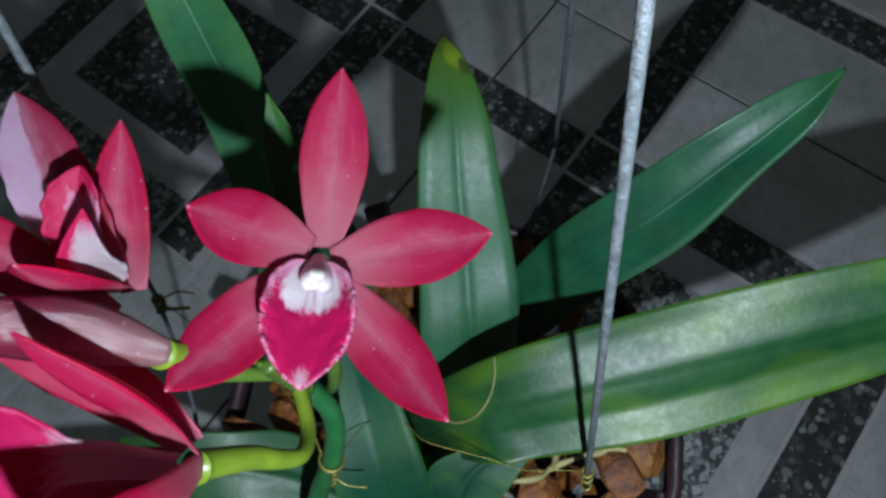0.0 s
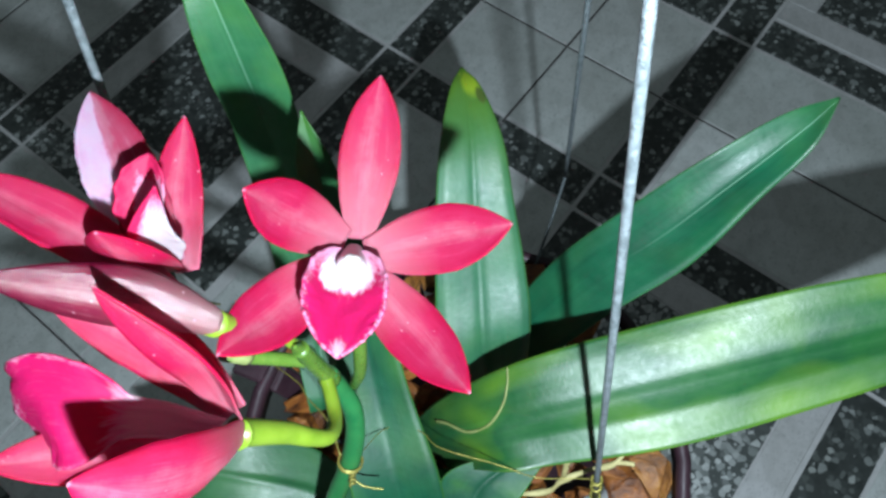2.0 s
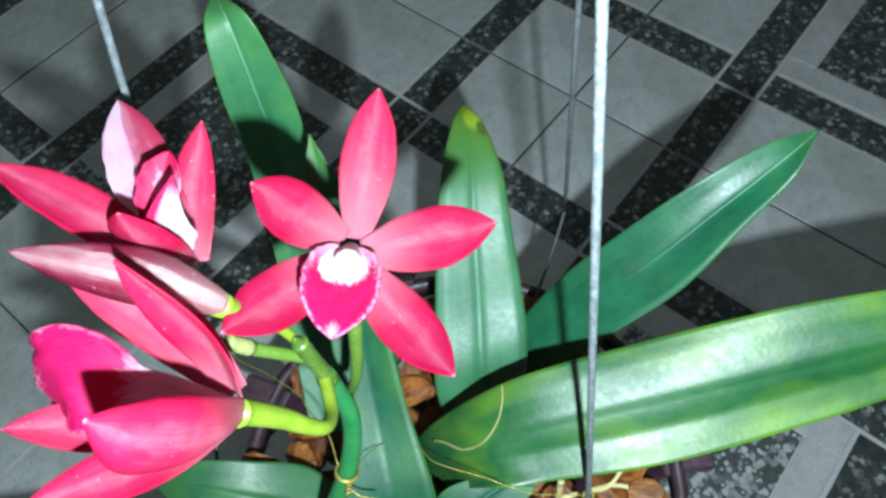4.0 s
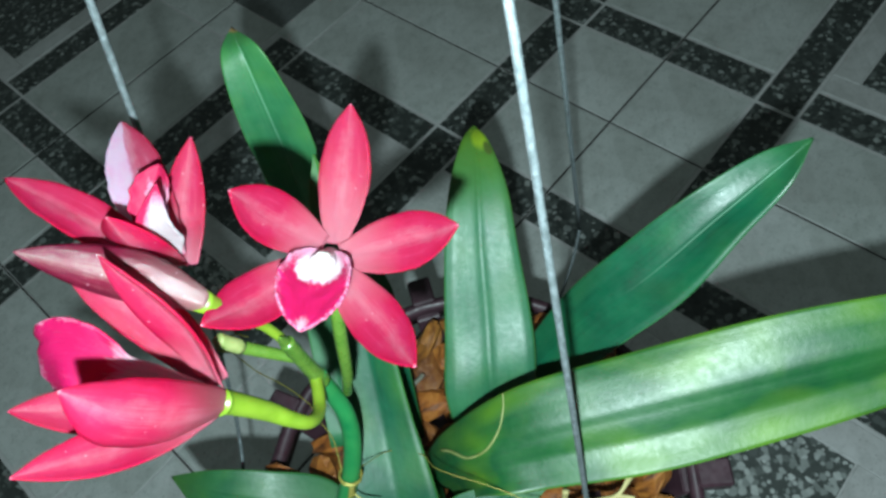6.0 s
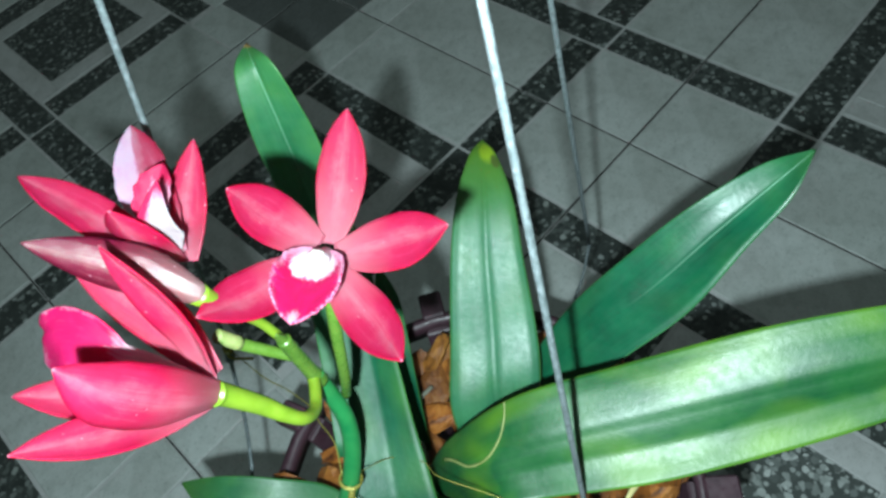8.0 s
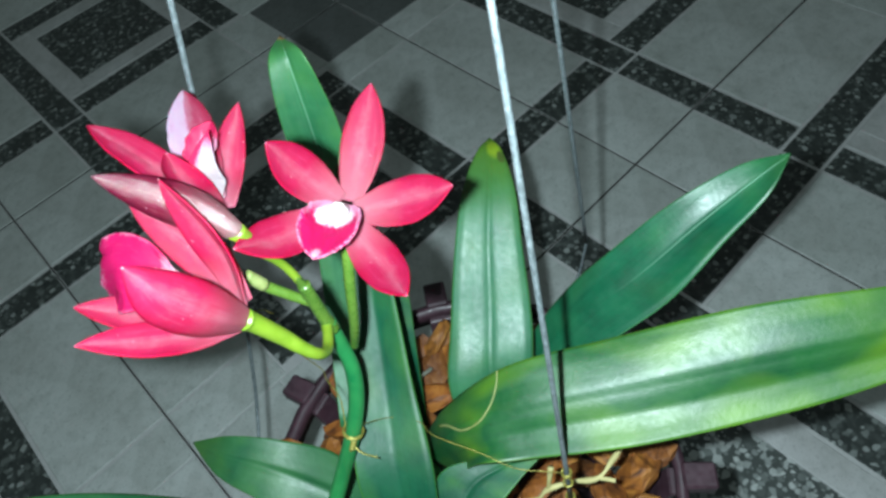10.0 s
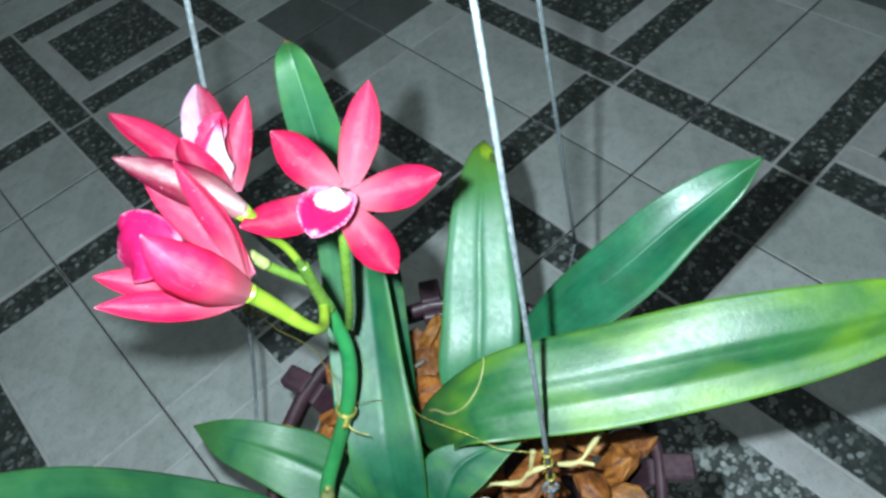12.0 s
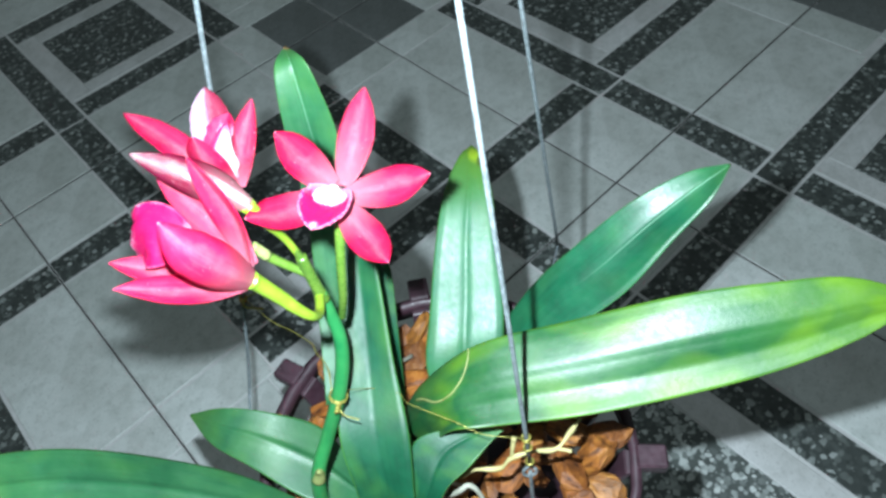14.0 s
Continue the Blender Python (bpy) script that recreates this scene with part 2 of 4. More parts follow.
def lip_material():
    """A lip: white throat with pink keels, magenta front lobe with a pale tip and a flecked, crinkled rim."""
    m, nt, b = material("lip_magenta")
    x, y, _ = split(nt, coords(nt, "UV"))
    n = noise_tex(nt, 7.0, 5.0, coords(nt, "UV", (3.0, 2.2, 1.0)))
    wob = math_node(nt, "SUBTRACT", n, 0.5)
    off = math_node(nt, "ABSOLUTE", math_node(nt, "SUBTRACT", x, 0.5))
    du = math_node(nt, "POWER", math_node(nt, "DIVIDE", off, 0.36), 3.0)
    dv = math_node(nt, "POWER", math_node(nt, "DIVIDE", math_node(nt, "ABSOLUTE", math_node(nt, "SUBTRACT", y, 0.14)), 0.30), 3.0)
    d = math_node(nt, "ADD", math_node(nt, "ADD", du, dv), math_node(nt, "MULTIPLY", wob, 1.3))
    col = ramp(nt, math_node(nt, "MULTIPLY", d, 0.5), [(0.34, (0.46, 0.41, 0.43)), (0.50, (0.38, 0.16, 0.23)), (0.64, (0.29, 0.003, 0.050)), (1.0, (0.32, 0.004, 0.062))])
    # two pink keels down the throat
    keel = math_node(nt, "SUBTRACT", 1.0, math_node(nt, "DIVIDE", math_node(nt, "ABSOLUTE", math_node(nt, "SUBTRACT", off, 0.045)), 0.018), clamp=True)
    keel = math_node(nt, "MULTIPLY", keel, math_node(nt, "MULTIPLY", math_node(nt, "SUBTRACT", 0.56, y), 6.0, clamp=True))
    col = mix(nt, math_node(nt, "MULTIPLY", keel, 0.55), col, (0.29, 0.07, 0.12))
    # streaks in the front lobe
    streak = noise_tex(nt, 8.0, 3.0, coords(nt, "UV", (7.0, 0.8, 1.0)))
    front = math_node(nt, "MULTIPLY", math_node(nt, "SUBTRACT", y, 0.42), 5.0, clamp=True)
    col = mix(nt, math_node(nt, "MULTIPLY", math_node(nt, "MULTIPLY", math_node(nt, "SUBTRACT", streak, 0.52), 3.5, clamp=True), front), col, (0.24, 0.003, 0.034))
    blaze = math_node(nt, "MULTIPLY", math_node(nt, "SUBTRACT", math_node(nt, "SUBTRACT", math_node(nt, "ADD", y, math_node(nt, "MULTIPLY", wob, 0.14)), 0.83), math_node(nt, "MULTIPLY", off, 0.30)), 14.0, clamp=True)
    col = mix(nt, math_node(nt, "MULTIPLY", blaze, 0.85), col, (0.44, 0.26, 0.31))
    # pale flecks along the rim
    out = math_node(nt, "MAXIMUM", math_node(nt, "MULTIPLY", off, 2.0), math_node(nt, "SUBTRACT", 1.02, math_node(nt, "MULTIPLY", y, 2.4)))
    fleck = noise_tex(nt, 9.0, 6.0, coords(nt, "UV", (2.2, 3.4, 1.0)), 0.75)
    rim = math_node(nt, "MULTIPLY", math_node(nt, "SUBTRACT", math_node(nt, "ADD", math_node(nt, "ADD", out, math_node(nt, "MULTIPLY", math_node(nt, "SUBTRACT", 0.5, y), 0.7, clamp=True)), math_node(nt, "MULTIPLY", math_node(nt, "SUBTRACT", fleck, 0.5), 1.2)), 0.90), 6.0, clamp=True)
    col = mix(nt, math_node(nt, "MULTIPLY", rim, 0.8), col, (0.42, 0.20, 0.28))
    nt.links.new(col, b.inputs["Base Color"])
    b.inputs["Roughness"].default_value = 0.6
    b.inputs["Specular IOR Level"].default_value = 0.12
    b.inputs["Subsurface Weight"].default_value = 0.25
    b.inputs["Subsurface Radius"].default_value = (0.006, 0.003, 0.004)
    b.inputs["Subsurface Scale"].default_value = 0.5
    thin_tissue(nt, b, col, 0.28)
    g = noise_tex(nt, 1100.0, 3.0, coords(nt))
    bump(nt, b, math_node(nt, "ADD", g, n), 0.4, 0.0006)
    return m


LIP = lip_material()


def lobe_material(name, ground, rim, at):
    """A side lobe of a lip: plain at its foot, magenta along one edge and its end."""
    m, nt, b = material(name)
    x, y, _ = split(nt, coords(nt, "UV"))
    n = math_node(nt, "MULTIPLY", math_node(nt, "SUBTRACT", noise_tex(nt, 6.0, 4.0, coords(nt, "UV", (2.0, 3.0, 1.0))), 0.5), 0.3)
    side = math_node(nt, "ADD", math_node(nt, "MAXIMUM", math_node(nt, "SUBTRACT", 1.0, x), math_node(nt, "SUBTRACT", y, 0.12)), n)
    col = ramp(nt, side, [(at - 0.12, ground), (at, (0.30, 0.10, 0.16)), (at + 0.07, rim)])
    nt.links.new(col, b.inputs["Base Color"])
    b.inputs["Roughness"].default_value = 0.6
    b.inputs["Specular IOR Level"].default_value = 0.2
    thin_tissue(nt, b, col, 0.32)
    bump(nt, b, math_node(nt, "ADD", noise_tex(nt, 900.0, 3.0, coords(nt)), n), 0.4, 0.0006)
    return m


def disc_material():
    """A broad lip: white throat, then magenta tissue with paler radial veins and a flecked, almost white rim."""
    m, nt, b = material("lip_disc")
    x, y, _ = split(nt, coords(nt, "UV"))
    wob = math_node(nt, "MULTIPLY", math_node(nt, "SUBTRACT", noise_tex(nt, 6.0, 5.0, coords(nt, "UV", (3.0, 2.0, 1.0))), 0.5), 0.22)
    along = math_node(nt, "ADD", y, wob)
    col = ramp(nt, along, [(0.36, (0.32, 0.28, 0.29)), (0.43, (0.30, 0.11, 0.16)), (0.48, (0.27, 0.002, 0.048)), (1.0, (0.30, 0.003, 0.066))])
    vein = noise_tex(nt, 7.0, 5.0, coords(nt, "UV", (6.0, 1.3, 1.0)), 0.65)
    front = math_node(nt, "MULTIPLY", math_node(nt, "SUBTRACT", y, 0.5), 3.0, clamp=True)
    pale = math_node(nt, "MULTIPLY", math_node(nt, "SUBTRACT", vein, 0.54), 4.5, clamp=True)
    col = mix(nt, math_node(nt, "MULTIPLY", math_node(nt, "MULTIPLY", pale, front), 0.45), col, (0.36, 0.07, 0.15))
    out = math_node(nt, "MAXIMUM", math_node(nt, "MULTIPLY", math_node(nt, "ABSOLUTE", math_node(nt, "SUBTRACT", x, 0.5)), 2.0), math_node(nt, "SUBTRACT", math_node(nt, "MULTIPLY", y, 1.06), 0.05))
    fleck = noise_tex(nt, 9.0, 5.0, coords(nt, "UV", (2.0, 3.0, 1.0)), 0.7)
    rim = math_node(nt, "MULTIPLY", math_node(nt, "SUBTRACT", math_node(nt, "ADD", out, math_node(nt, "MULTIPLY", math_node(nt, "SUBTRACT", fleck, 0.5), 0.5)), 0.93), 9.0, clamp=True)
    col = mix(nt, math_node(nt, "MULTIPLY", math_node(nt, "MULTIPLY", rim, front), 0.85), col, (0.42, 0.22, 0.30))
    nt.links.new(col, b.inputs["Base Color"])
    b.inputs["Roughness"].default_value = 0.6
    b.inputs["Specular IOR Level"].default_value = 0.2
    thin_tissue(nt, b, col, 0.32)
    bump(nt, b, math_node(nt, "ADD", vein, math_node(nt, "MULTIPLY", noise_tex(nt, 900.0, 3.0, coords(nt)), 0.3)), 0.5, 0.0008)
    return m


LIP_DISC = disc_material()
LIP_BACK = lobe_material("lobe_pink", (0.27, 0.12, 0.16), (0.26, 0.006, 0.042), 0.62)
LIP_FRONT = lobe_material("lobe_white", (0.27, 0.23, 0.24), (0.28, 0.008, 0.048), 0.74)
WHITE = plain_material("column_white", (0.36, 0.30, 0.32), (0.45, 0.41, 0.42), 300, 0.4, 0, 0.2, 0.0004)
CAP = plain_material("anther_cap", (0.30, 0.28, 0.26), (0.36, 0.34, 0.32), 300, 0.45, 0, 0.2, 0.0003)
STALK = plain_material("stalk_green", (0.034, 0.078, 0.010), (0.075, 0.130, 0.018), 90, 0.3, 0, 0.3, 0.0006)
STEM = plain_material("stem_green", (0.010, 0.11, 0.032), (0.030, 0.17, 0.045), 70, 0.38, 0, 0.3, 0.0006)
YELLOW = plain_material("stalk_yellow", (0.080, 0.135, 0.008), (0.125, 0.185, 0.014), 90, 0.4, 0, 0.2, 0.0005)
SHEATH = plain_material("sheath_straw", (0.11, 0.14, 0.035), (0.19, 0.21, 0.075), 160, 0.6, 0, 0.4, 0.0008)
STEEL = plain_material("galvanised_wire", (0.065, 0.080, 0.083), (0.18, 0.205, 0.215), 420, 0.55, 0.35, 0.8, 0.0010)
GOLD = plain_material("brass_wire", (0.13, 0.12, 0.02), (0.30, 0.26, 0.06), 500, 0.4, 0.5, 0.4, 0.0004)
PLASTIC = plain_material("basket_plastic", (0.020, 0.009, 0.013), (0.042, 0.018, 0.026), 60, 0.5, 0, 0.2, 0.0008)


def bark_material():
    m, nt, b = material("bark_chip")
    layer = noise_tex(nt, 60.0, 6.0, coords(nt, "Object", (1.0, 1.0, 5.0)), 0.65)
    info = nt.nodes.new("ShaderNodeObjectInfo")
    dark = ramp(nt, layer, [(0.32, (0.035, 0.011, 0.004)), (0.5, (0.23, 0.080, 0.014)), (0.7, (0.38, 0.165, 0.032))])
    tint = ramp(nt, info.outputs["Random"], [(0.0, (0.45, 0.42, 0.42)), (0.6, (1, 0.9, 0.8)), (1.0, (1, 1.15, 1.1))])
    nt.links.new(mix(nt, 1.0, dark, tint, "MULTIPLY"), b.inputs["Base Color"])
    b.inputs["Roughness"].default_value = 0.55
    bump(nt, b, layer, 0.9, 0.003)
    return m


BARK = bark_material()
ROOT = plain_material("dry_root", (0.22, 0.19, 0.07), (0.40, 0.35, 0.16), 140, 0.7, 0, 0.5, 0.001)

ROOT_WHITE = plain_material("fresh_root", (0.195, 0.195, 0.1495), (0.299, 0.299, 0.247), 140, 0.7, 0, 0.5, 0.001)


def stone_material(name, ground, stones, scale, cover, rough):
    """Terrazzo: stone chips of several colours in a cement ground."""
    m, nt, b = material(name)
    where = coords(nt)
    vo = node(nt, "ShaderNodeTexVoronoi", Scale=scale)
    nt.links.new(where, vo.inputs["Vector"])
    r, g, bl = split(nt, vo.outputs["Color"])
    chip = ramp(nt, r, stones)
    big = noise_tex(nt, 7.0, 4.0, where)
    inside = math_node(nt, "LESS_THAN", vo.outputs["Distance"], math_node(nt, "MULTIPLY", math_node(nt, "ADD", g, 0.25), cover))
    col = mix(nt, inside, ground, chip)
    dirt = ramp(nt, big, [(0.3, (0.72, 0.72, 0.70)), (0.7, (1, 1, 1))])
    smear = ramp(nt, noise_tex(nt, 38.0, 5.0, where, 0.7), [(0.32, (0.80, 0.81, 0.80)), (0.55, (1, 1, 1))])
    col = mix(nt, 1.0, col, smear, "MULTIPLY")
    info = nt.nodes.new("ShaderNodeObjectInfo")
    tone = ramp(nt, info.outputs["Random"], [(0.0, (0.88, 0.89, 0.88)), (1.0, (1, 1, 1))])
    col = mix(nt, 1.0, mix(nt, 1.0, col, dirt, "MULTIPLY"), tone, "MULTIPLY")
    nt.links.new(col, b.inputs["Base Color"])
    fine = noise_tex(nt, 500.0, 3.0, where)
    nt.links.new(ramp(nt, fine, [(0.3, (rough - 0.08,) * 3), (0.7, (rough + 0.1,) * 3)]), b.inputs["Roughness"])
    bump(nt, b, fine, 0.25, 0.0006)
    return m


TILE = stone_material("pale_tile", (0.71, 0.745, 0.725), [(0.0, (0.55, 0.585, 0.565)), (0.5, (0.72, 0.745, 0.73)), (1.0, (0.78, 0.80, 0.785))], 330.0, 0.5, 0.5)
RING = stone_material("white_band", (0.74, 0.74, 0.74), [(0.0, (0.58, 0.58, 0.58)), (1.0, (0.72, 0.72, 0.72))], 330.0, 0.4, 0.5)
TERRAZZO = stone_material("dark_terrazzo", (0.060, 0.070, 0.066), [(0.0, (0.036, 0.044, 0.042)), (0.45, (0.085, 0.098, 0.093)), (0.75, (0.18, 0.20, 0.19)), (0.92, (0.38, 0.41, 0.40)), (1.0, (0.50, 0.53, 0.51))], 125.0, 0.85, 0.5)
# paler ground and chips, set in one square and one band only
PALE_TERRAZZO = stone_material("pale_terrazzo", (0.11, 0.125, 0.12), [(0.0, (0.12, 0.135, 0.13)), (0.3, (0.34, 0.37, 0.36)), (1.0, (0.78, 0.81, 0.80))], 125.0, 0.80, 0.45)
SLATE = stone_material("grey_tile", (0.17, 0.185, 0.182), [(0.0, (0.13, 0.14, 0.138)), (1.0, (0.22, 0.235, 0.23))], 230.0, 0.5, 0.55)
GROUT = plain_material("grout", (0.55, 0.55, 0.54), (0.66, 0.66, 0.65), 60, 0.85, 0, 0.5, 0.001)
JOINT = plain_material("dirty_joint", (0.025, 0.025, 0.022), (0.06, 0.06, 0.055), 60, 0.9, 0, 0.5, 0.001)
CONCRETE = plain_material("terrace_concrete", (0.20, 0.20, 0.19), (0.30, 0.30, 0.29), 3, 0.85, 0, 0.5, 0.002)


# ---- mesh helpers ----
def link_mesh(name, bm, mat, smooth=True):
    me = bpy.data.meshes.new(name)
    bm.normal_update()
    bm.to_mesh(me)
    bm.free()
    me.materials.append(mat)
    me.shade_smooth() if smooth else me.shade_flat()
    return new(name, me)


def part(name, bm, mat, parent, label="", smooth=True):
    ob = link_mesh(name, bm, mat, smooth)
    ob.parent = parent
    if label:
        tagged(ob, label)
    return ob


def thing(name, at, label, category, group="", kind=""):
    ob = new(name)
    ob.empty_display_size = 0.02
    ob.location = at
    bpy.context.view_layer.update()
    return tagged(ob, label, category, group, kind)


def local(ob, p):
    return Vector(p) - ob.location


def spline(points, n):
    """Catmull-Rom through the points: n + 1 samples."""
    ps = [Vector(p) for p in points]
    ps = [2 * ps[0] - ps[1]] + ps + [2 * ps[-1] - ps[-2]]
    out = []
    spans = len(ps) - 3
    for i in range(n + 1):
        f = i / n * spans
        k = min(int(f), spans - 1)
        t = f - k
        a, b, c, d = ps[k : k + 4]
        out.append(0.5 * (2 * b + (c - a) * t + (2 * a - 5 * b + 4 * c - d) * t * t + (3 * b - a - 3 * c + d) * t ** 3))
    return out


def sheet(rows, thick):
    """A thin closed skin over rows of points, with u across and v along."""
    bm = bmesh.new()
    uv = bm.loops.layers.uv.new("UVMap")
    nv, nu = len(rows), len(rows[0])
    nor = [[None] * nu for _ in range(nv)]
    for j in range(nv):
        for i in range(nu):
            du = rows[j][min(i + 1, nu - 1)] - rows[j][max(i - 1, 0)]
            dv = rows[min(j + 1, nv - 1)][i] - rows[max(j - 1, 0)][i]
            c = du.cross(dv)
            if c.length < 1e-12:
                c = nor[j - 1][i] if j and nor[j - 1][i] else Vector((0, 0, 1))
            nor[j][i] = c.normalized()
    top = [[bm.verts.new(p + 0.5 * thick * n) for p, n in zip(r, m)] for r, m in zip(rows, nor)]
    low = [[bm.verts.new(p - 0.5 * thick * n) for p, n in zip(r, m)] for r, m in zip(rows, nor)]

    def face(vs, cs):
        f = bm.faces.new(vs)
        for lp, c in zip(f.loops, cs):
            lp[uv].uv = c

    def at(j, i):
        return (i / (nu - 1), j / (nv - 1))

    for j in range(nv - 1):
        for i in range(nu - 1):
            q = [(j, i), (j, i + 1), (j + 1, i + 1), (j + 1, i)]
            face([top[a][b] for a, b in q], [at(*c) for c in q])
            face([low[a][b] for a, b in reversed(q)], [at(*c) for c in reversed(q)])
    rim = [(0, i) for i in range(nu)] + [(j, nu - 1) for j in range(1, nv)] + [(nv - 1, i) for i in range(nu - 2, -1, -1)] + [(j, 0) for j in range(nv - 2, 0, -1)]
    for a, b in zip(rim, rim[1:] + rim[:1]):
        face([top[b[0]][b[1]], top[a[0]][a[1]], low[a[0]][a[1]], low[b[0]][b[1]]], [at(*b), at(*a), at(*a), at(*b)])
    return bm


def tube(points, radius, sides=10, n=40, twist=0.0, caps=True):
    """A round rod along a curve; radius is a number or a function of the way along (0 to 1)."""
    bm = bmesh.new()
    ps = spline(points, n)
    up = Vector((0.31, 0.83, 0.46))
    rings = []
    for i, p in enumerate(ps):
        d = (ps[min(i + 1, n)] - ps[max(i - 1, 0)]).normalized()
        a = (up - d * up.dot(d)).normalized()
        up = a
        b = d.cross(a)
        r = radius(i / n) if callable(radius) else radius
        rings.append([bm.verts.new(p + r * (math.cos(w) * a + math.sin(w) * b)) for w in (2 * math.pi * k / sides + twist * i for k in range(sides))])
    for r, q in zip(rings, rings[1:]):
        for k in range(sides):
            bm.faces.new([r[k], r[(k + 1) % sides], q[(k + 1) % sides], q[k]])
    if caps:
        bm.faces.new(list(reversed(rings[0])))
        bm.faces.new(rings[-1])
    return bm


def box(x0, x1, y0, y1, z0, z1, bevel=0.0):
    bm = bmesh.new()
    bmesh.ops.create_cube(bm, size=1)
    for v in bm.verts:
        v.co = Vector(((x0 + x1) / 2 + v.co.x * (x1 - x0), (y0 + y1) / 2 + v.co.y * (y1 - y0), (z0 + z1) / 2 + v.co.z * (z1 - z0)))
    if bevel:
        bmesh.ops.bevel(bm, geom=bm.edges[:], offset=bevel, segments=1, affect="EDGES")
    return bm


# ---- the terrace floor ----
ground = link_mesh("ground", box(-40, 40, -40, 40, -0.2, -0.012), CONCRETE, False)
tagged(ground, "plain grey concrete ground around the tiled terrace", "ground", kind="structure")
floor = link_mesh("floor", box(-4.0, 3.2, -3.2, 4.0, -0.011, -0.0015), GROUT, False)
tagged(floor, "terrace floor of pale tiles and dark terrazzo bands", "floor", kind="structure")

beam = link_mesh("ceiling_beam", box(-3.9, 3.1, -0.612, -0.512, 2.30, 2.42, 0.004), CONCRETE, False)
tagged(beam, "plain grey beam over the terrace that the hanger hangs from", "beam", kind="structure")

# ---- the orchid ----
ORCHID = (0.262, -0.640, 0.43)
orchid = thing("orchid", ORCHID, "pink cymbidium orchid with long strap leaves growing in a hanging basket", "plant")


def leaf(pairs, mat, label="", section=((0, 0), (0.5, -0.08), (1, 0)), n=48, across=28, wave=0.0, seed=0, rib=0.02):
    """A strap leaf between its two edges, given as pairs from base to tip, creased along its midrib."""
    a, b = spline([p for p, _ in pairs], n), spline([q for _, q in pairs], n)
    rows = []
    us, hs = [u for u, _ in section], [h for _, h in section]
    for j in range(n + 1):
        l, r = a[j], b[j]
        d = (a[min(j + 1, n)] + b[min(j + 1, n)] - a[max(j - 1, 0)] - b[max(j - 1, 0)]).normalized()
        w = r - l
        nrm = w.cross(d)
        nrm = nrm.normalized() if nrm.length > 1e-9 else Vector((0, 0, 1))
        row = []
        for i in range(across + 1):
            u = i / across
            lift = w.length * (float(np.interp(u, us, hs)) - rib * max(0, 1 - abs(2 * u - 1) * 6))
            ripple = wave * w.length * noise.noise(Vector((u * 2.2 + seed, j / n * 7, seed * 3.1)))
            row.append(local(orchid, l + w * u + nrm * (lift + ripple)))
        rows.append(row)
    return part("leaf", sheet(rows, 0.0009), mat, orchid, label)


leaf([
    ((0.254, -0.638, 0.470), (0.284, -0.643, 0.470)),
    ((0.264, -0.620, 0.511), (0.306, -0.635, 0.532)),
    ((0.288, -0.592, 0.552), (0.328, -0.616, 0.542)),
    ((0.322, -0.552, 0.568), (0.363, -0.582, 0.556)),
    ((0.363, -0.510, 0.589), (0.398, -0.539, 0.565)),
    ((0.398, -0.476, 0.599), (0.424, -0.503, 0.575)),
    ((0.423, -0.452, 0.601), (0.443, -0.469, 0.586)),
    ((0.453, -0.435, 0.595), (0.454, -0.436, 0.594)),
], GREEN_LIGHT, "long arching glossy light green strap leaf", ((0, -0.03), (0.15, 0.0), (0.47, 0.02), (0.50, 0.01), (0.72, -0.10), (0.86, -0.10), (1, -0.08)), 64, wave=0.012, seed=1)
leaf([
    ((0.250, -0.565, 0.440), (0.280, -0.580, 0.440)),
    ((0.268, -0.526, 0.515), (0.305, -0.538, 0.508)),
    ((0.289, -0.499, 0.561), (0.327, -0.505, 0.546)),
    ((0.307, -0.476, 0.592), (0.337, -0.473, 0.576)),
    ((0.323, -0.448, 0.606), (0.342, -0.448, 0.597)),
    ((0.337, -0.427, 0.606), (0.338, -0.427, 0.605)),
], GREEN_CREASE, "dark green strap leaf with a pale crease", ((0, -0.06), (0.22, -0.04), (0.47, 0.02), (0.50, 0.01), (0.93, -0.19), (1, -0.17)), seed=2, wave=0.012)
leaf([
    ((0.269, -0.615, 0.461), (0.292, -0.583, 0.471)),
    ((0.250, -0.605, 0.496), (0.278, -0.559, 0.503)),
    ((0.231, -0.580, 0.517), (0.260, -0.540, 0.520)),
    ((0.209, -0.549, 0.545), (0.238, -0.521, 0.541)),
    ((0.192, -0.522, 0.560), (0.216, -0.501, 0.556)),
    ((0.175, -0.492, 0.557), (0.188, -0.482, 0.557)),
    ((0.167, -0.473, 0.548), (0.167, -0.472, 0.548)),
], GREEN_SPOT, "upright strap leaf with a yellowed, brown-spotted tip", ((0, -0.04), (0.12, -0.005), (0.5, -0.03), (0.56, -0.02), (0.9, 0.012), (1, -0.02)), seed=3, wave=0.012)
leaf([
    ((0.198, -0.665, 0.450), (0.210, -0.650, 0.446)),
    ((0.155, -0.629, 0.482), (0.176, -0.603, 0.473)),
    ((0.129, -0.602, 0.527), (0.151, -0.574, 0.518)),
    ((0.112, -0.585, 0.576), (0.131, -0.559, 0.568)),
    ((0.107, -0.581, 0.606), (0.125, -0.554, 0.599)),
    ((0.102, -0.575, 0.631), (0.121, -0.554, 0.624)),
    ((0.095, -0.566, 0.645), (0.112, -0.554, 0.648)),
    ((0.084, -0.550, 0.644), (0.084, -0.550, 0.643)),
], GREEN_DRY, "tall green strap leaf with a dry brown tip", ((0, 0), (0.5, -0.07), (0.9, -0.01), (1, 0)), seed=4, wave=0.012)
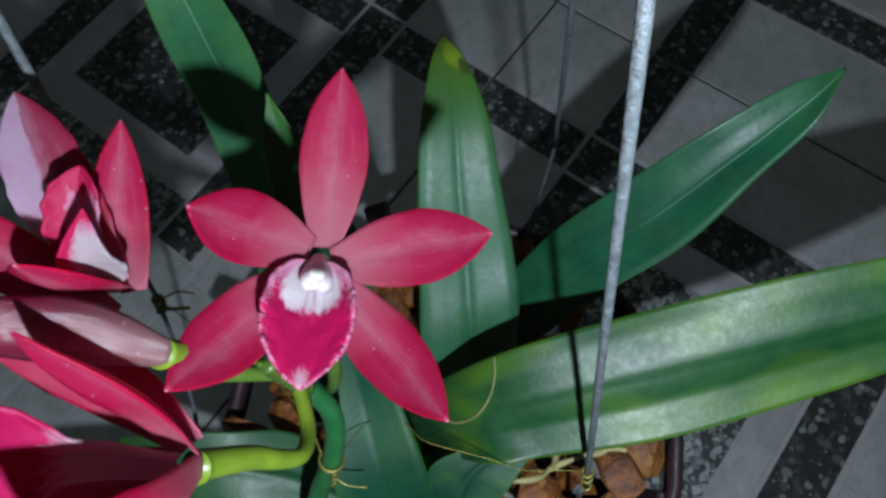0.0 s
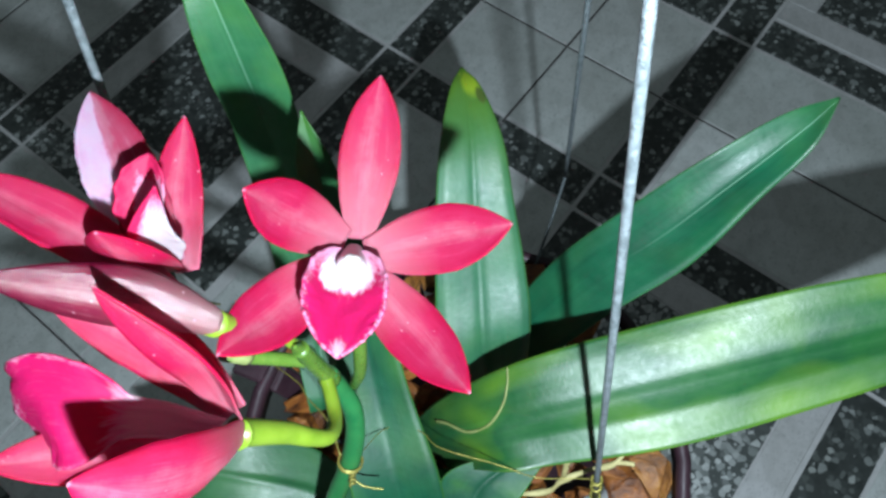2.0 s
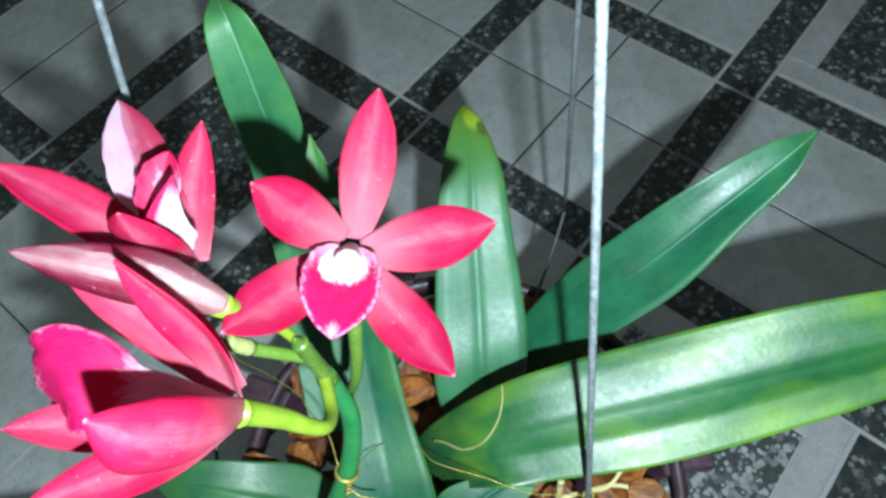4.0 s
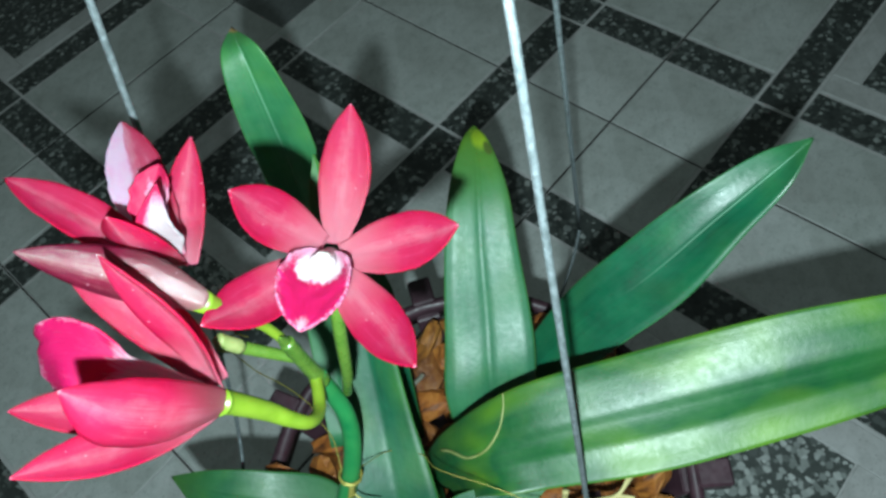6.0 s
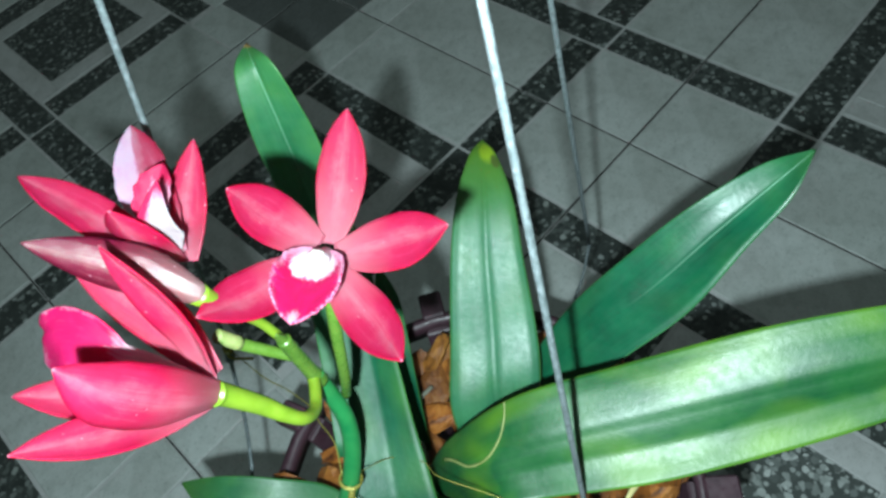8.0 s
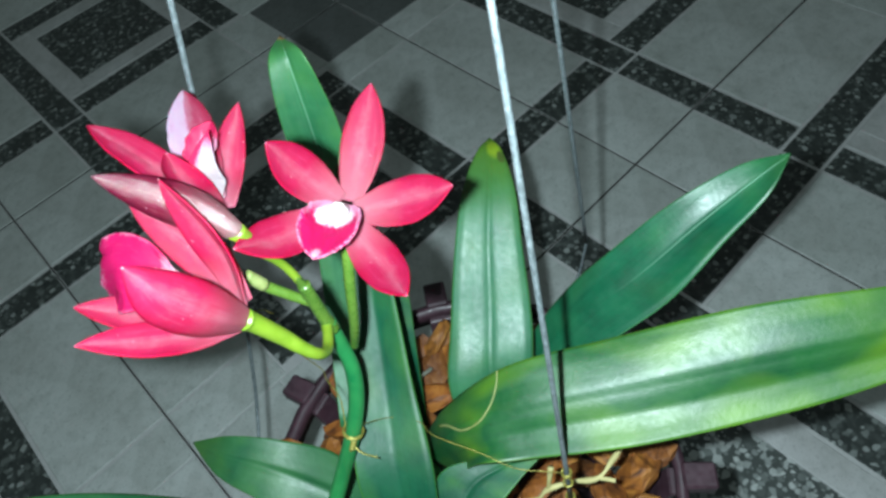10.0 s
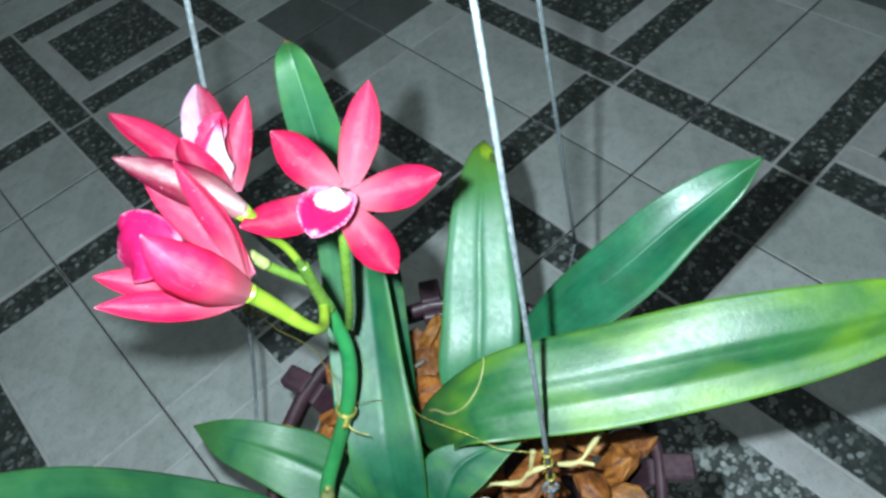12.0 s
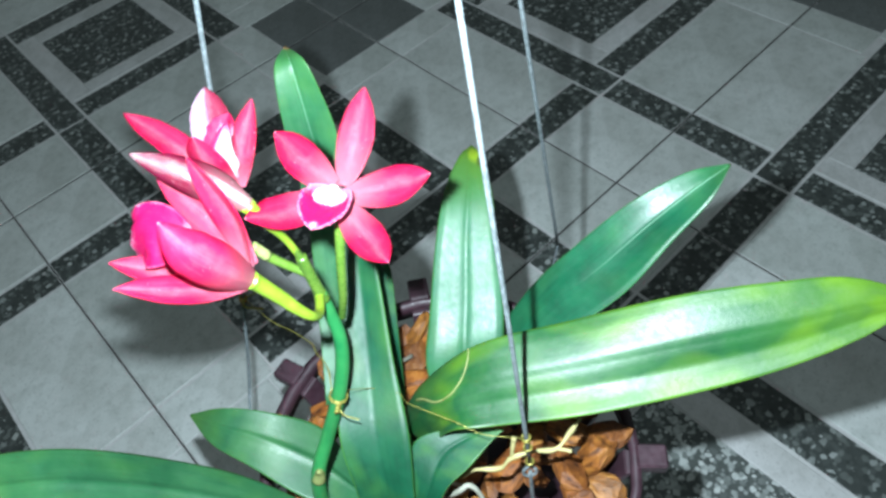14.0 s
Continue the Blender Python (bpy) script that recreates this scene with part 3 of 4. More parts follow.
leaf([
    ((0.295, -0.705, 0.450), (0.320, -0.681, 0.450)),
    ((0.285, -0.693, 0.497), (0.308, -0.669, 0.491)),
    ((0.262, -0.680, 0.530), (0.288, -0.650, 0.522)),
    ((0.233, -0.650, 0.546), (0.256, -0.629, 0.542)),
    ((0.200, -0.617, 0.580), (0.222, -0.604, 0.576)),
    ((0.178, -0.595, 0.615), (0.192, -0.585, 0.612)),
    ((0.171, -0.579, 0.633), (0.172, -0.579, 0.633)),
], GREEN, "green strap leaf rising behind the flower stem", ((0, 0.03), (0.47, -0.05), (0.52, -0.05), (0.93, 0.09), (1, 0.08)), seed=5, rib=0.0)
leaf([
    ((0.255, -0.681, 0.440), (0.275, -0.694, 0.453)),
    ((0.214, -0.680, 0.453), (0.247, -0.714, 0.464)),
    ((0.187, -0.699, 0.473), (0.206, -0.730, 0.473)),
    ((0.162, -0.719, 0.476), (0.172, -0.741, 0.471)),
    ((0.135, -0.740, 0.459), (0.136, -0.741, 0.459)),
], GREEN_PALE, "short pale green leaf with a blunt tip", ((0, -0.07), (0.42, 0.0), (0.5, -0.01), (1, 0.09)), seed=6)
leaf([
    ((0.267, -0.705, 0.424), (0.273, -0.718, 0.432)),
    ((0.210, -0.734, 0.460), (0.240, -0.759, 0.470)),
    ((0.174, -0.765, 0.491), (0.217, -0.791, 0.509)),
    ((0.159, -0.796, 0.541), (0.197, -0.823, 0.554)),
    ((0.160, -0.823, 0.583), (0.195, -0.841, 0.588)),
    ((0.173, -0.850, 0.625), (0.178, -0.857, 0.624)),
], GREEN_PALE, "long low green leaf with a nicked edge", ((0, 0), (0.5, -0.06), (1, 0)), seed=7)
leaf([
    ((0.307, -0.690, 0.450), (0.326, -0.678, 0.450)),
    ((0.302, -0.667, 0.488), (0.320, -0.657, 0.494)),
    ((0.288, -0.649, 0.506), (0.323, -0.636, 0.507)),
    ((0.300, -0.628, 0.511), (0.323, -0.618, 0.511)),
    ((0.323, -0.608, 0.514), (0.324, -0.607, 0.514)),
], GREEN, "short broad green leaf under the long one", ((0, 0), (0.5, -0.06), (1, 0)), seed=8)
leaf([
    ((0.220, -0.641, 0.440), (0.237, -0.622, 0.440)),
    ((0.204, -0.617, 0.492), (0.217, -0.602, 0.488)),
    ((0.189, -0.601, 0.517), (0.201, -0.587, 0.513)),
    ((0.181, -0.587, 0.533), (0.191, -0.579, 0.529)),
    ((0.177, -0.577, 0.546), (0.177, -0.576, 0.546)),
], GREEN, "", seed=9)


# ---- flowers ----
def shape_of(v, base, wide, sharp):
    """Half-width of a tepal along its length, 1 at its widest."""
    if v < wide:
        s = v / wide
        return base + (1 - base) * math.sin(0.5 * math.pi * s)
    s = (v - wide) / (1 - wide)
    return max(0.0, 1 - s ** sharp)


def tepal(flower, kind, foot, tip, axis, width, mat, bow=0.10, cup=0.12, base=0.42, wide=0.48, sharp=2.3, curl=0.0, label="", seed=0, frill=0.0):
    """A sepal or petal from foot to tip, its hollow side towards axis."""
    foot, tip, axis = Vector(foot), Vector(tip), Vector(axis)
    d = tip - foot
    ln = d.length
    t = d.normalized()
    n = (axis - t * axis.dot(t)).normalized()
    s = t.cross(n)
    nv, nu = 34, 14
    rows = []
    for j in range(nv + 1):
        v = j / nv
        h = 0.5 * width * shape_of(v, base, wide, sharp) * (1 + 0.035 * noise.noise(Vector((v * 9, seed * 2.3, 0.5)))) + 0.00012
        mid = foot + d * v - n * bow * ln * math.sin(math.pi * v) + n * curl * ln * v ** 4
        row = []
        for i in range(nu + 1):
            u = 2 * i / nu - 1
            lift = cup * h * u * u + 0.05 * h * noise.noise(Vector((u * 1.4, v * 3.5, seed * 7.7)))
            lift += frill * h * abs(u) ** 4 * math.sin(v * 38 + 5 * u + seed)
            crease = -0.06 * h * max(0, 1 - abs(u) * 4)
            row.append(local(orchid, mid + s * u * h + n * (lift + crease)))
        rows.append(row)
    return part(kind, sheet(rows, 0.0006), mat, flower, label)


def lip(flower, foot, tip, axis, width, length_bend, mat, label="", seed=0, side_lift=0.5):
    """The lip: a throat with raised side lobes, opening into a frilled, down-turned front lobe."""
    foot, tip, axis = Vector(foot), Vector(tip), Vector(axis)
    d = tip - foot
    ln = d.length
    t = d.normalized()
    n = (axis - t * axis.dot(t)).normalized()
    s = t.cross(n)
    nv, nu = 40, 28
    rows = []
    for j in range(nv + 1):
        v = j / nv
        if v < 0.45:
            h = 0.5 * width * math.sqrt(1 - ((0.45 - v) / 0.46) ** 2)
        else:
            h = 0.5 * width * (1 - ((v - 0.45) / 0.55) ** 2.3)
        h += 0.0002
        mid = foot + d * v + n * length_bend * ln * math.sin(math.pi * v)
        up = side_lift * (1.0 if v < 0.4 else max(0.0, 1 - ((v - 0.4) / 0.6) ** 1.4)) + 0.06
        row = []
        for i in range(nu + 1):
            u = 2 * i / nu - 1
            frill = (0.03 + 0.07 * min(1, max(0, v - 0.25) * 3)) * h * abs(u) ** 5 * math.sin(v * 46 + 9 * noise.noise(Vector((v * 5, u, seed))) + seed) + 0.05 * h * noise.noise(Vector((u * 3, v * 6, seed)))
            bendw = up
            ang = u * bendw
            across = h * math.sin(ang) / max(bendw, 0.2) if bendw > 0.2 else h * u
            lift = h * (1 - math.cos(ang)) / max(bendw, 0.2) if bendw > 0.2 else 0.5 * h * bendw * u * u
            keel = 0.0007 * math.exp(-((abs(u) - 0.12) / 0.05) ** 2) * max(0.0, 1 - abs(v - 0.28) / 0.24)
            row.append(local(orchid, mid + s * across + n * (lift + frill + keel)))
        rows.append(row)
    return part("lip", sheet(rows, 0.0009), mat, flower, label)


def column(flower, foot, tip, axis, r):
    foot, tip, axis = Vector(foot), Vector(tip), Vector(axis)
    mid = (foot + tip) / 2 + axis.normalized() * 0.03 * (tip - foot).length
    pts = [local(orchid, p) for p in (foot, mid, tip)]
    wide = (tip - foot).cross(axis).normalized()
    bm = tube(pts, lambda v: r * (0.55 + 0.5 * v) * math.sqrt(max(0.004, 1 - max(0, (v - 0.62) / 0.385) ** 2.4)), 18, 40)
    c = pts[1]
    for v in bm.verts:
        o = (v.co - c).dot(wide)
        far = max(0.0, (v.co - pts[0]).dot(pts[2] - pts[0]) / (pts[2] - pts[0]).length_squared - 0.6)
        v.co += wide * o * 0.5 - (pts[2] - pts[0]) * 0.35 * far * math.exp(-(o / (0.25 * r)) ** 2)
    body = part("column", bm, WHITE, flower, "white flower column")
    cap = bmesh.new()
    bmesh.ops.create_icosphere(cap, subdivisions=3, radius=1.0)
    along = (pts[2] - pts[0]).normalized()
    up = wide.cross(along).normalized()
    if up.dot(axis) < 0:
        up = -up
    for v in cap.verts:
        x, y, z = (math.copysign(abs(q) ** 0.7, q) for q in v.co)
        v.co = pts[0].lerp(pts[2], 0.80) + up * r * 0.72 + wide * x * r * 0.72 + along * y * r * 0.60 + up * z * r * 0.42 - up * 0.10 * r * math.exp(-(x / 0.15) ** 2)
    part("anther_cap", cap, CAP, body, "rounded white anther cap")
    return body


def flower_empty():
    ob = new("flower")
    ob.empty_display_size = 0.01
    ob.parent = orchid
    return ob


# the open flower that faces the lens
main = flower_empty()
C = Vector((0.2500, -0.6240, 0.6850))
AX = Vector((0.36, -0.17, 0.92)).normalized()
tepal(main, "sepal", C + Vector((-0.001, 0.003, 0.001)), (0.237, -0.591, 0.716), AX, 0.0158, PINK, 0.10, seed=1, base=0.4)
tepal(main, "sepal", C + Vector((0.003, -0.003, -0.001)), (0.299, -0.637, 0.691), AX, 0.0160, PINK, 0.10, seed=2)
tepal(main, "sepal", C + Vector((-0.001, -0.004, 0.001)), (0.251, -0.667, 0.707), AX, 0.0165, PINK, 0.10, seed=3)
tepal(main, "petal", C + Vector((0.003, 0.001, 0.000)), (0.283, -0.598, 0.699), AX, 0.0178, PINK, 0.09, seed=4)
tepal(main, "petal", C + Vector((-0.003, 0.000, 0.002)), (0.235, -0.636, 0.721), AX, 0.0165, PINK, 0.09, seed=5)
lip(main, C + Vector((0.001, -0.002, 0.004)), (0.2712, -0.6508, 0.7022), AX, 0.0232, 0.0, LIP, "magenta lip with a white throat and a frilled edge", seed=1, side_lift=0.9)
column(main, C + Vector((0.0, 0.0, 0.001)), C + Vector((0.0080, -0.0078, 0.0125)), AX, 0.0029)


def blade(flower, kind, mids, width, faces, mat, roll=0.5, base=0.42, wide=0.48, sharp=2.3, label="", seed=0, frill=0.0, tip_roll=None, ragged=0.0):
    """A sepal, petal or lobe along a curved midline, rolled about it with the hollow towards faces (at foot and tip)."""
    nv, nu = 40, 16
    ps = spline(mids, nv)
    f0, f1 = Vector(faces[0]), Vector(faces[-1])
    rows = []
    for j in range(nv + 1):
        v = j / nv
        t = (ps[min(j + 1, nv)] - ps[max(j - 1, 0)]).normalized()
        face = f0.lerp(f1, v)
        n = (face - t * face.dot(t)).normalized()
        s = t.cross(n)
        h = 0.5 * width * shape_of(v, base, wide, sharp) * (1 + 0.035 * noise.noise(Vector((v * 9, seed * 2.3, 0.5)))) + 0.00012
        w = max(0.05, roll if tip_roll is None else roll + (tip_roll - roll) * v * v)
        row = []
        for i in range(nu + 1):
            u = 2 * i / nu - 1
            e = h * (1 + ragged * abs(u) ** 6 * noise.noise(Vector((v * 17, u, seed * 1.9))))
            across, lift = e * math.sin(u * w) / w, e * (1 - math.cos(u * w)) / w
            lift += 0.05 * h * noise.noise(Vector((u * 1.4, v * 3.5, seed * 7.7))) - 0.05 * h * max(0, 1 - abs(u) * 5)
            lift += frill * h * abs(u) ** 4 * math.sin(v * 38 + 5 * u + seed)
            row.append(local(orchid, ps[j] + s * across + n * lift))
        rows.append(row)
    return part(kind, sheet(rows, 0.0006), mat, flower, label)


def open_lip(flower, mids, face, throat, disc, mat, label, seed=0):
    """A lip with a channelled throat that widens into a round, crinkled front lobe."""
    nv, nu = 56, 30
    ps = spline(mids, nv)
    face = Vector(face)
    rows = []
    for j in range(nv + 1):
        v = j / nv
        t = (ps[min(j + 1, nv)] - ps[max(j - 1, 0)]).normalized()
        n = (face - t * face.dot(t)).normalized()
        s = t.cross(n)
        k = (v - 0.70) / 0.302
        ball = disc * math.sqrt(max(0.0, 1 - k * k)) if k > -1 else 0.0
        neck = throat * (0.75 + 0.6 * v)
        h = max(ball, neck if v < 0.6 else 0.0)
        if 0.36 < v < 0.6:
            h = 0.5 * (ball + neck) + 0.5 * math.sqrt((ball - neck) ** 2 + throat * throat * 0.2)
        h += 0.0002
        w = 1.15 * (1 - v) ** 1.2 + 0.10
        row = []
        for i in range(nu + 1):
            u = 2 * i / nu - 1
            out = max(0.0, v - 0.4) / 0.6
            crinkle = 0.09 * out * abs(u) ** 3 * math.sin(27 * v * (1 if u > 0 else 1.13) + 8 * noise.noise(Vector((v * 4, u, seed))) + seed)
            edge = 1 + 0.05 * out * noise.noise(Vector((v * 16, 3 * u, seed + 4.0)))
            across, lift = h * edge * math.sin(u * w) / w, h * (1 - math.cos(u * w)) / w
            dome = -0.16 * disc * out * (u * u) + 0.05 * disc * noise.noise(Vector((u * 2.5, v * 5, seed)))
            row.append(local(orchid, ps[j] + s * across + n * (lift + h * crinkle + dome)))
        rows.append(row)
    return part("lip", sheet(rows, 0.0008), mat, flower, label)


# the half-open flower seen from its side
side = flower_empty()
blade(side, "petal", [(0.2560, -0.6750, 0.6890), (0.2490, -0.6705, 0.7100), (0.2348, -0.6715, 0.7343)], 0.0165, [(0.1, -0.75, 0.65)], PINK, 0.75, seed=11)
blade(side, "sepal", [(0.2550, -0.6745, 0.6860), (0.2345, -0.6735, 0.6990), (0.2104, -0.6811, 0.7136)], 0.0185, [(0.1, -0.5, 0.8)], PINK, 0.5, seed=12)
blade(side, "sepal", [(0.2605, -0.6790, 0.6840), (0.2675, -0.6855, 0.7050), (0.2680, -0.6925, 0.7250), (0.2628, -0.6959, 0.7406)], 0.0195, [(-0.55, -0.30, 0.60), (-0.75, -0.25, 0.25)], PINK, 0.85, base=0.55, seed=13)
blade(side, "sepal", [(0.2575, -0.6810, 0.6825), (0.2560, -0.7010, 0.6990), (0.2532, -0.7198, 0.7185)], 0.0130, [(0.30, 0.20, 0.85)], PINK, 0.45, seed=14)
blade(side, "petal", [(0.2540, -0.6805, 0.6840), (0.2400, -0.6990, 0.6925), (0.2265, -0.7156, 0.7054)], 0.0150, [(-0.1, -0.2, 0.95)], PINK, 0.4, seed=15)
open_lip(side, [(0.2560, -0.6795, 0.6900), (0.2470, -0.6850, 0.6985), (0.2395, -0.6920, 0.7075), (0.2305, -0.6982, 0.7090), (0.2195, -0.7048, 0.7002)], (0.44, -0.35, 0.82), 0.0052, 0.0132, LIP_DISC, "broad crinkled magenta lip with a white throat", seed=2)

# the flower that faces away
back = flower_empty()
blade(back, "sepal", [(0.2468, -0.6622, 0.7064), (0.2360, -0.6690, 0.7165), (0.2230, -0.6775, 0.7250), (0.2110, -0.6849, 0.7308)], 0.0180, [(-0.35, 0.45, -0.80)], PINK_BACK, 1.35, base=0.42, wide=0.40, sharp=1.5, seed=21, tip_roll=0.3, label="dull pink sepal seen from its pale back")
blade(back, "petal", [(0.2255, -0.6565, 0.6985), (0.2128, -0.6460, 0.7025), (0.2088, -0.6300, 0.7202)], 0.0125, [(0.55, -0.15, 0.75)], PINK, 0.45, wide=0.5, seed=22, label="upright petal with a pale streak at its foot")
blade(back, "sepal", [(0.2230, -0.6580, 0.7020), (0.2015, -0.6490, 0.7120), (0.1813, -0.6384, 0.7176)], 0.0170, [(0.5, -0.1, 0.85)], PINK_GLARE, 0.35, wide=0.5, seed=23, ragged=0.06, label="pink sepal with flash glare painted white along one side")
blade(back, "petal", [(0.2300, -0.6630, 0.7050), (0.2050, -0.6670, 0.7170), (0.1800, -0.6739, 0.7262)], 0.0140, [(0.2, 0.25, 0.95)], PINK, 0.5, wide=0.5, seed=24)
blade(back, "petal", [(0.2215, -0.6590, 0.6980), (0.2235, -0.6635, 0.7150), (0.2248, -0.6634, 0.7324)], 0.0170, [(-0.5, 0.75, 0.3)], PINK, 0.5, seed=25)
blade(back, "lip_lobe", [(0.2205, -0.6575, 0.7060), (0.2160, -0.6520, 0.7165), (0.2116, -0.6425, 0.7225)], 0.0125, [(0.45, -0.50, 0.70)], LIP_BACK, 0.9, base=0.6, wide=0.5, sharp=3.5, seed=26, frill=0.09, label="rounded pink lobe of the lip with a crinkled edge")
blade(back, "lip_lobe", [(0.2233, -0.6581, 0.7050), (0.2245, -0.6560, 0.7190), (0.2259, -0.6488, 0.7312)], 0.0125, [(0.75, -0.35, 0.50)], LIP_FRONT, 0.4, base=0.5, wide=0.30, sharp=1.3, seed=27, frill=0.04, label="white lobe of the lip with a crinkled magenta edge")


# ---- stems ----
def stem(name, pts, radius, mat, label="", sides=12, n=36):
    return part(name, tube([local(orchid, p) for p in pts], radius, sides, n), mat, orchid, label)


stem("flower_stem", [(0.266, -0.716, 0.445), (0.2595, -0.704, 0.498), (0.2564, -0.6853, 0.527), (0.2584, -0.6703, 0.557), (0.2576, -0.6593, 0.581), (0.2554, -0.6533, 0.601), (0.2520, -0.6515, 0.6185), (0.2508, -0.6515, 0.637)], lambda v: 0.0047 - 0.0014 * v, STEM, "green flower stem")
stem("flower_stem", [(0.2508, -0.6515, 0.634), (0.2500, -0.6520, 0.651), (0.2490, -0.6522, 0.665)], lambda v: 0.0030 - 0.0004 * v, STALK, "upper joint of the flower stem")
stem("flower_stalk", [(0.2535, -0.6470, 0.612), (0.2580, -0.6435, 0.635), (0.2570, -0.6370, 0.660), (0.2505, -0.6255, 0.684)], lambda v: 0.0019 + 0.0007 * v, STALK, "pale green stalk of the open flower")
stem("flower_stalk", [(0.2500, -0.6516, 0.6372), (0.2560, -0.6552, 0.6382), (0.2640, -0.6605, 0.6425), (0.2688, -0.6655, 0.6525), (0.2664, -0.6690, 0.6600), (0.2626, -0.6718, 0.6674), (0.2592, -0.6770, 0.6815), (0.2588, -0.6785, 0.6850)], lambda v: 0.0023 + 0.0018 * max(0.0, v - 0.45) / 0.55, YELLOW, "lime-green stalk of the half-open flower", 12, 48)
stem("flower_stalk", [(0.2480, -0.6518, 0.662), (0.2451, -0.6537, 0.6753), (0.2446, -0.6577, 0.6888), (0.2445, -0.6622, 0.7065)], lambda v: 0.0017 + 0.0017 * max(0.0, v - 0.55) / 0.45, YELLOW, "yellow-green stalk of the flower that faces away")
stem("bud_stalk", [(0.2495, -0.6523, 0.652), (0.2440, -0.6580, 0.660), (0.2395, -0.6630, 0.6680), (0.2380, -0.6660, 0.6760)], lambda v: 0.0020 + 0.0004 * v, STALK)
stem("cut_end", [(0.2395, -0.6630, 0.6680), (0.2380, -0.6658, 0.6758), (0.2377, -0.6664, 0.6772)], lambda v: 0.0026 - 0.0003 * v, SHEATH, "pale cut end of a flower stalk", 12, 10)
stem("bract", [(0.2490, -0.6520, 0.658), (0.2485, -0.6525, 0.666), (0.2500, -0.6530, 0.672)], lambda v: 0.0027 * (1 - v) ** 0.8 + 0.0003, STALK, "dry pale bract at a joint of the stem", 12, 14)
stem("bract", [(0.2510, -0.6518, 0.632), (0.2505, -0.6515, 0.640), (0.2480, -0.6515, 0.647)], lambda v: 0.0036 * (1 - v) ** 0.6 + 0.0004, STALK, "", 12, 14)
stem("bract", [(0.2600, -0.7035, 0.500), (0.2610, -0.7010, 0.508), (0.2630, -0.7015, 0.514)], lambda v: 0.0040 * (1 - v) ** 0.7 + 0.0005, SHEATH, "", 12, 14)
stem("leaf_sheath", [(0.2690, -0.6290, 0.5075), (0.2752, -0.6275, 0.5157), (0.2866, -0.6258, 0.5257), (0.2933, -0.6187, 0.5353), (0.2939, -0.6090, 0.5429), (0.2906, -0.6008, 0.5476), (0.2862, -0.5950, 0.5500)], lambda v: 0.0009 - 0.0005 * v, SHEATH, "dry straw-coloured edge of a leaf sheath", 8, 40)
for at, r, h in (((0.262, -0.655, 0.425), 0.017, 0.062), ((0.288, -0.655, 0.425), 0.016, 0.055), ((0.268, -0.622, 0.425), 0.015, 0.050)):
    stem("pseudobulb", [at, (at[0], at[1], at[2] + h * 0.35), (at[0] + 0.002, at[1], at[2] + h * 0.7), (at[0] + 0.003, at[1], at[2] + h)], lambda v, r=r: r * max(0.12, math.sin(math.pi * (0.16 + 0.8 * v))) ** 0.8, STEM, "swollen green base of a shoot", 16, 24)
for pts in (
    [(0.300, -0.640, 0.440), (0.3105, -0.6541, 0.4600), (0.3089, -0.6464, 0.4726), (0.3120, -0.6400, 0.4600), (0.316, -0.630, 0.436)],
    [(0.302, -0.655, 0.440), (0.3162, -0.6445, 0.4654), (0.3199, -0.6374, 0.4708), (0.3269, -0.6350, 0.4620), (0.335, -0.636, 0.437)],
    [(0.240, -0.630, 0.440), (0.215, -0.610, 0.450), (0.205, -0.590, 0.432)],
):
    stem("root", pts, lambda v: 0.0020 - 0.0006 * v, ROOT_WHITE, "pale fleshy root over the bark", 10, 30)


# ---- hanger, ties, basket ----
APEX = (0.240, -0.562, 1.040)
hanger = thing("basket_hanger", APEX, "three galvanised wires of a hanging basket", "hanger")


def hang(name, pts, radius, mat, owner, label="", sides=10, n=24, twist=0.0):
    return part(name, tube([local(owner, p) for p in pts], radius, sides, n, twist), mat, owner, label)


WIRES = [
    ((0.3505, -0.6132, 0.515), (0.2954, -0.5836, 0.770), (0.2565, -0.5628, 0.950)),
    ((0.1340, -0.6667, 0.520), (0.1748, -0.6182, 0.770), (0.2042, -0.5832, 0.950)),
    ((0.2314, -0.4465, 0.455), (0.2479, -0.5122, 0.770), (0.2572, -0.5492, 0.950)),
]
for foot, mid, top in WIRES:
    hang("wire", [foot, mid, top, APEX], 0.00125, STEEL, hanger)
hang("hook", [(APEX[0], APEX[1], APEX[2] - 0.004), (APEX[0] + 0.001, APEX[1], 1.40), (APEX[0], APEX[1], 2.302)], 0.0016, STEEL, hanger, "straight upper wire", 10, 20)

hang("link", [(0.3500, -0.6131, 0.507), (0.3545, -0.6164, 0.480), (0.3640, -0.6225, 0.432), (0.3850, -0.6280, 0.415), (0.4120, -0.6330, 0.418)], 0.0013, STEEL, hanger, "lower link of bent wire")
hang("link", [(0.1340, -0.6667, 0.522), (0.1315, -0.6880, 0.455), (0.1440, -0.7060, 0.428), (0.1640, -0.7205, 0.424), (0.1745, -0.7085, 0.421)], 0.0012, STEEL, hanger)
hang("link", [(0.2316, -0.4471, 0.458), (0.2345, -0.4600, 0.428), (0.2445, -0.4940, 0.419)], 0.0010, STEEL, hanger)


def coil(name, centre, axis, radius, turns, pitch, wire, mat, owner, label=""):
    centre, axis = Vector(centre), Vector(axis).normalized()
    a = axis.orthogonal().normalized()
    b = axis.cross(a)
    n = int(turns * 8)
    pts = [centre + axis * pitch * (k / 8 - turns / 2) + radius * (math.cos(k * math.pi / 4) * a + math.sin(k * math.pi / 4) * b) for k in range(n + 1)]
    return part(name, tube([local(owner, p) for p in pts], wire, 8, n * 3), mat, owner, label)


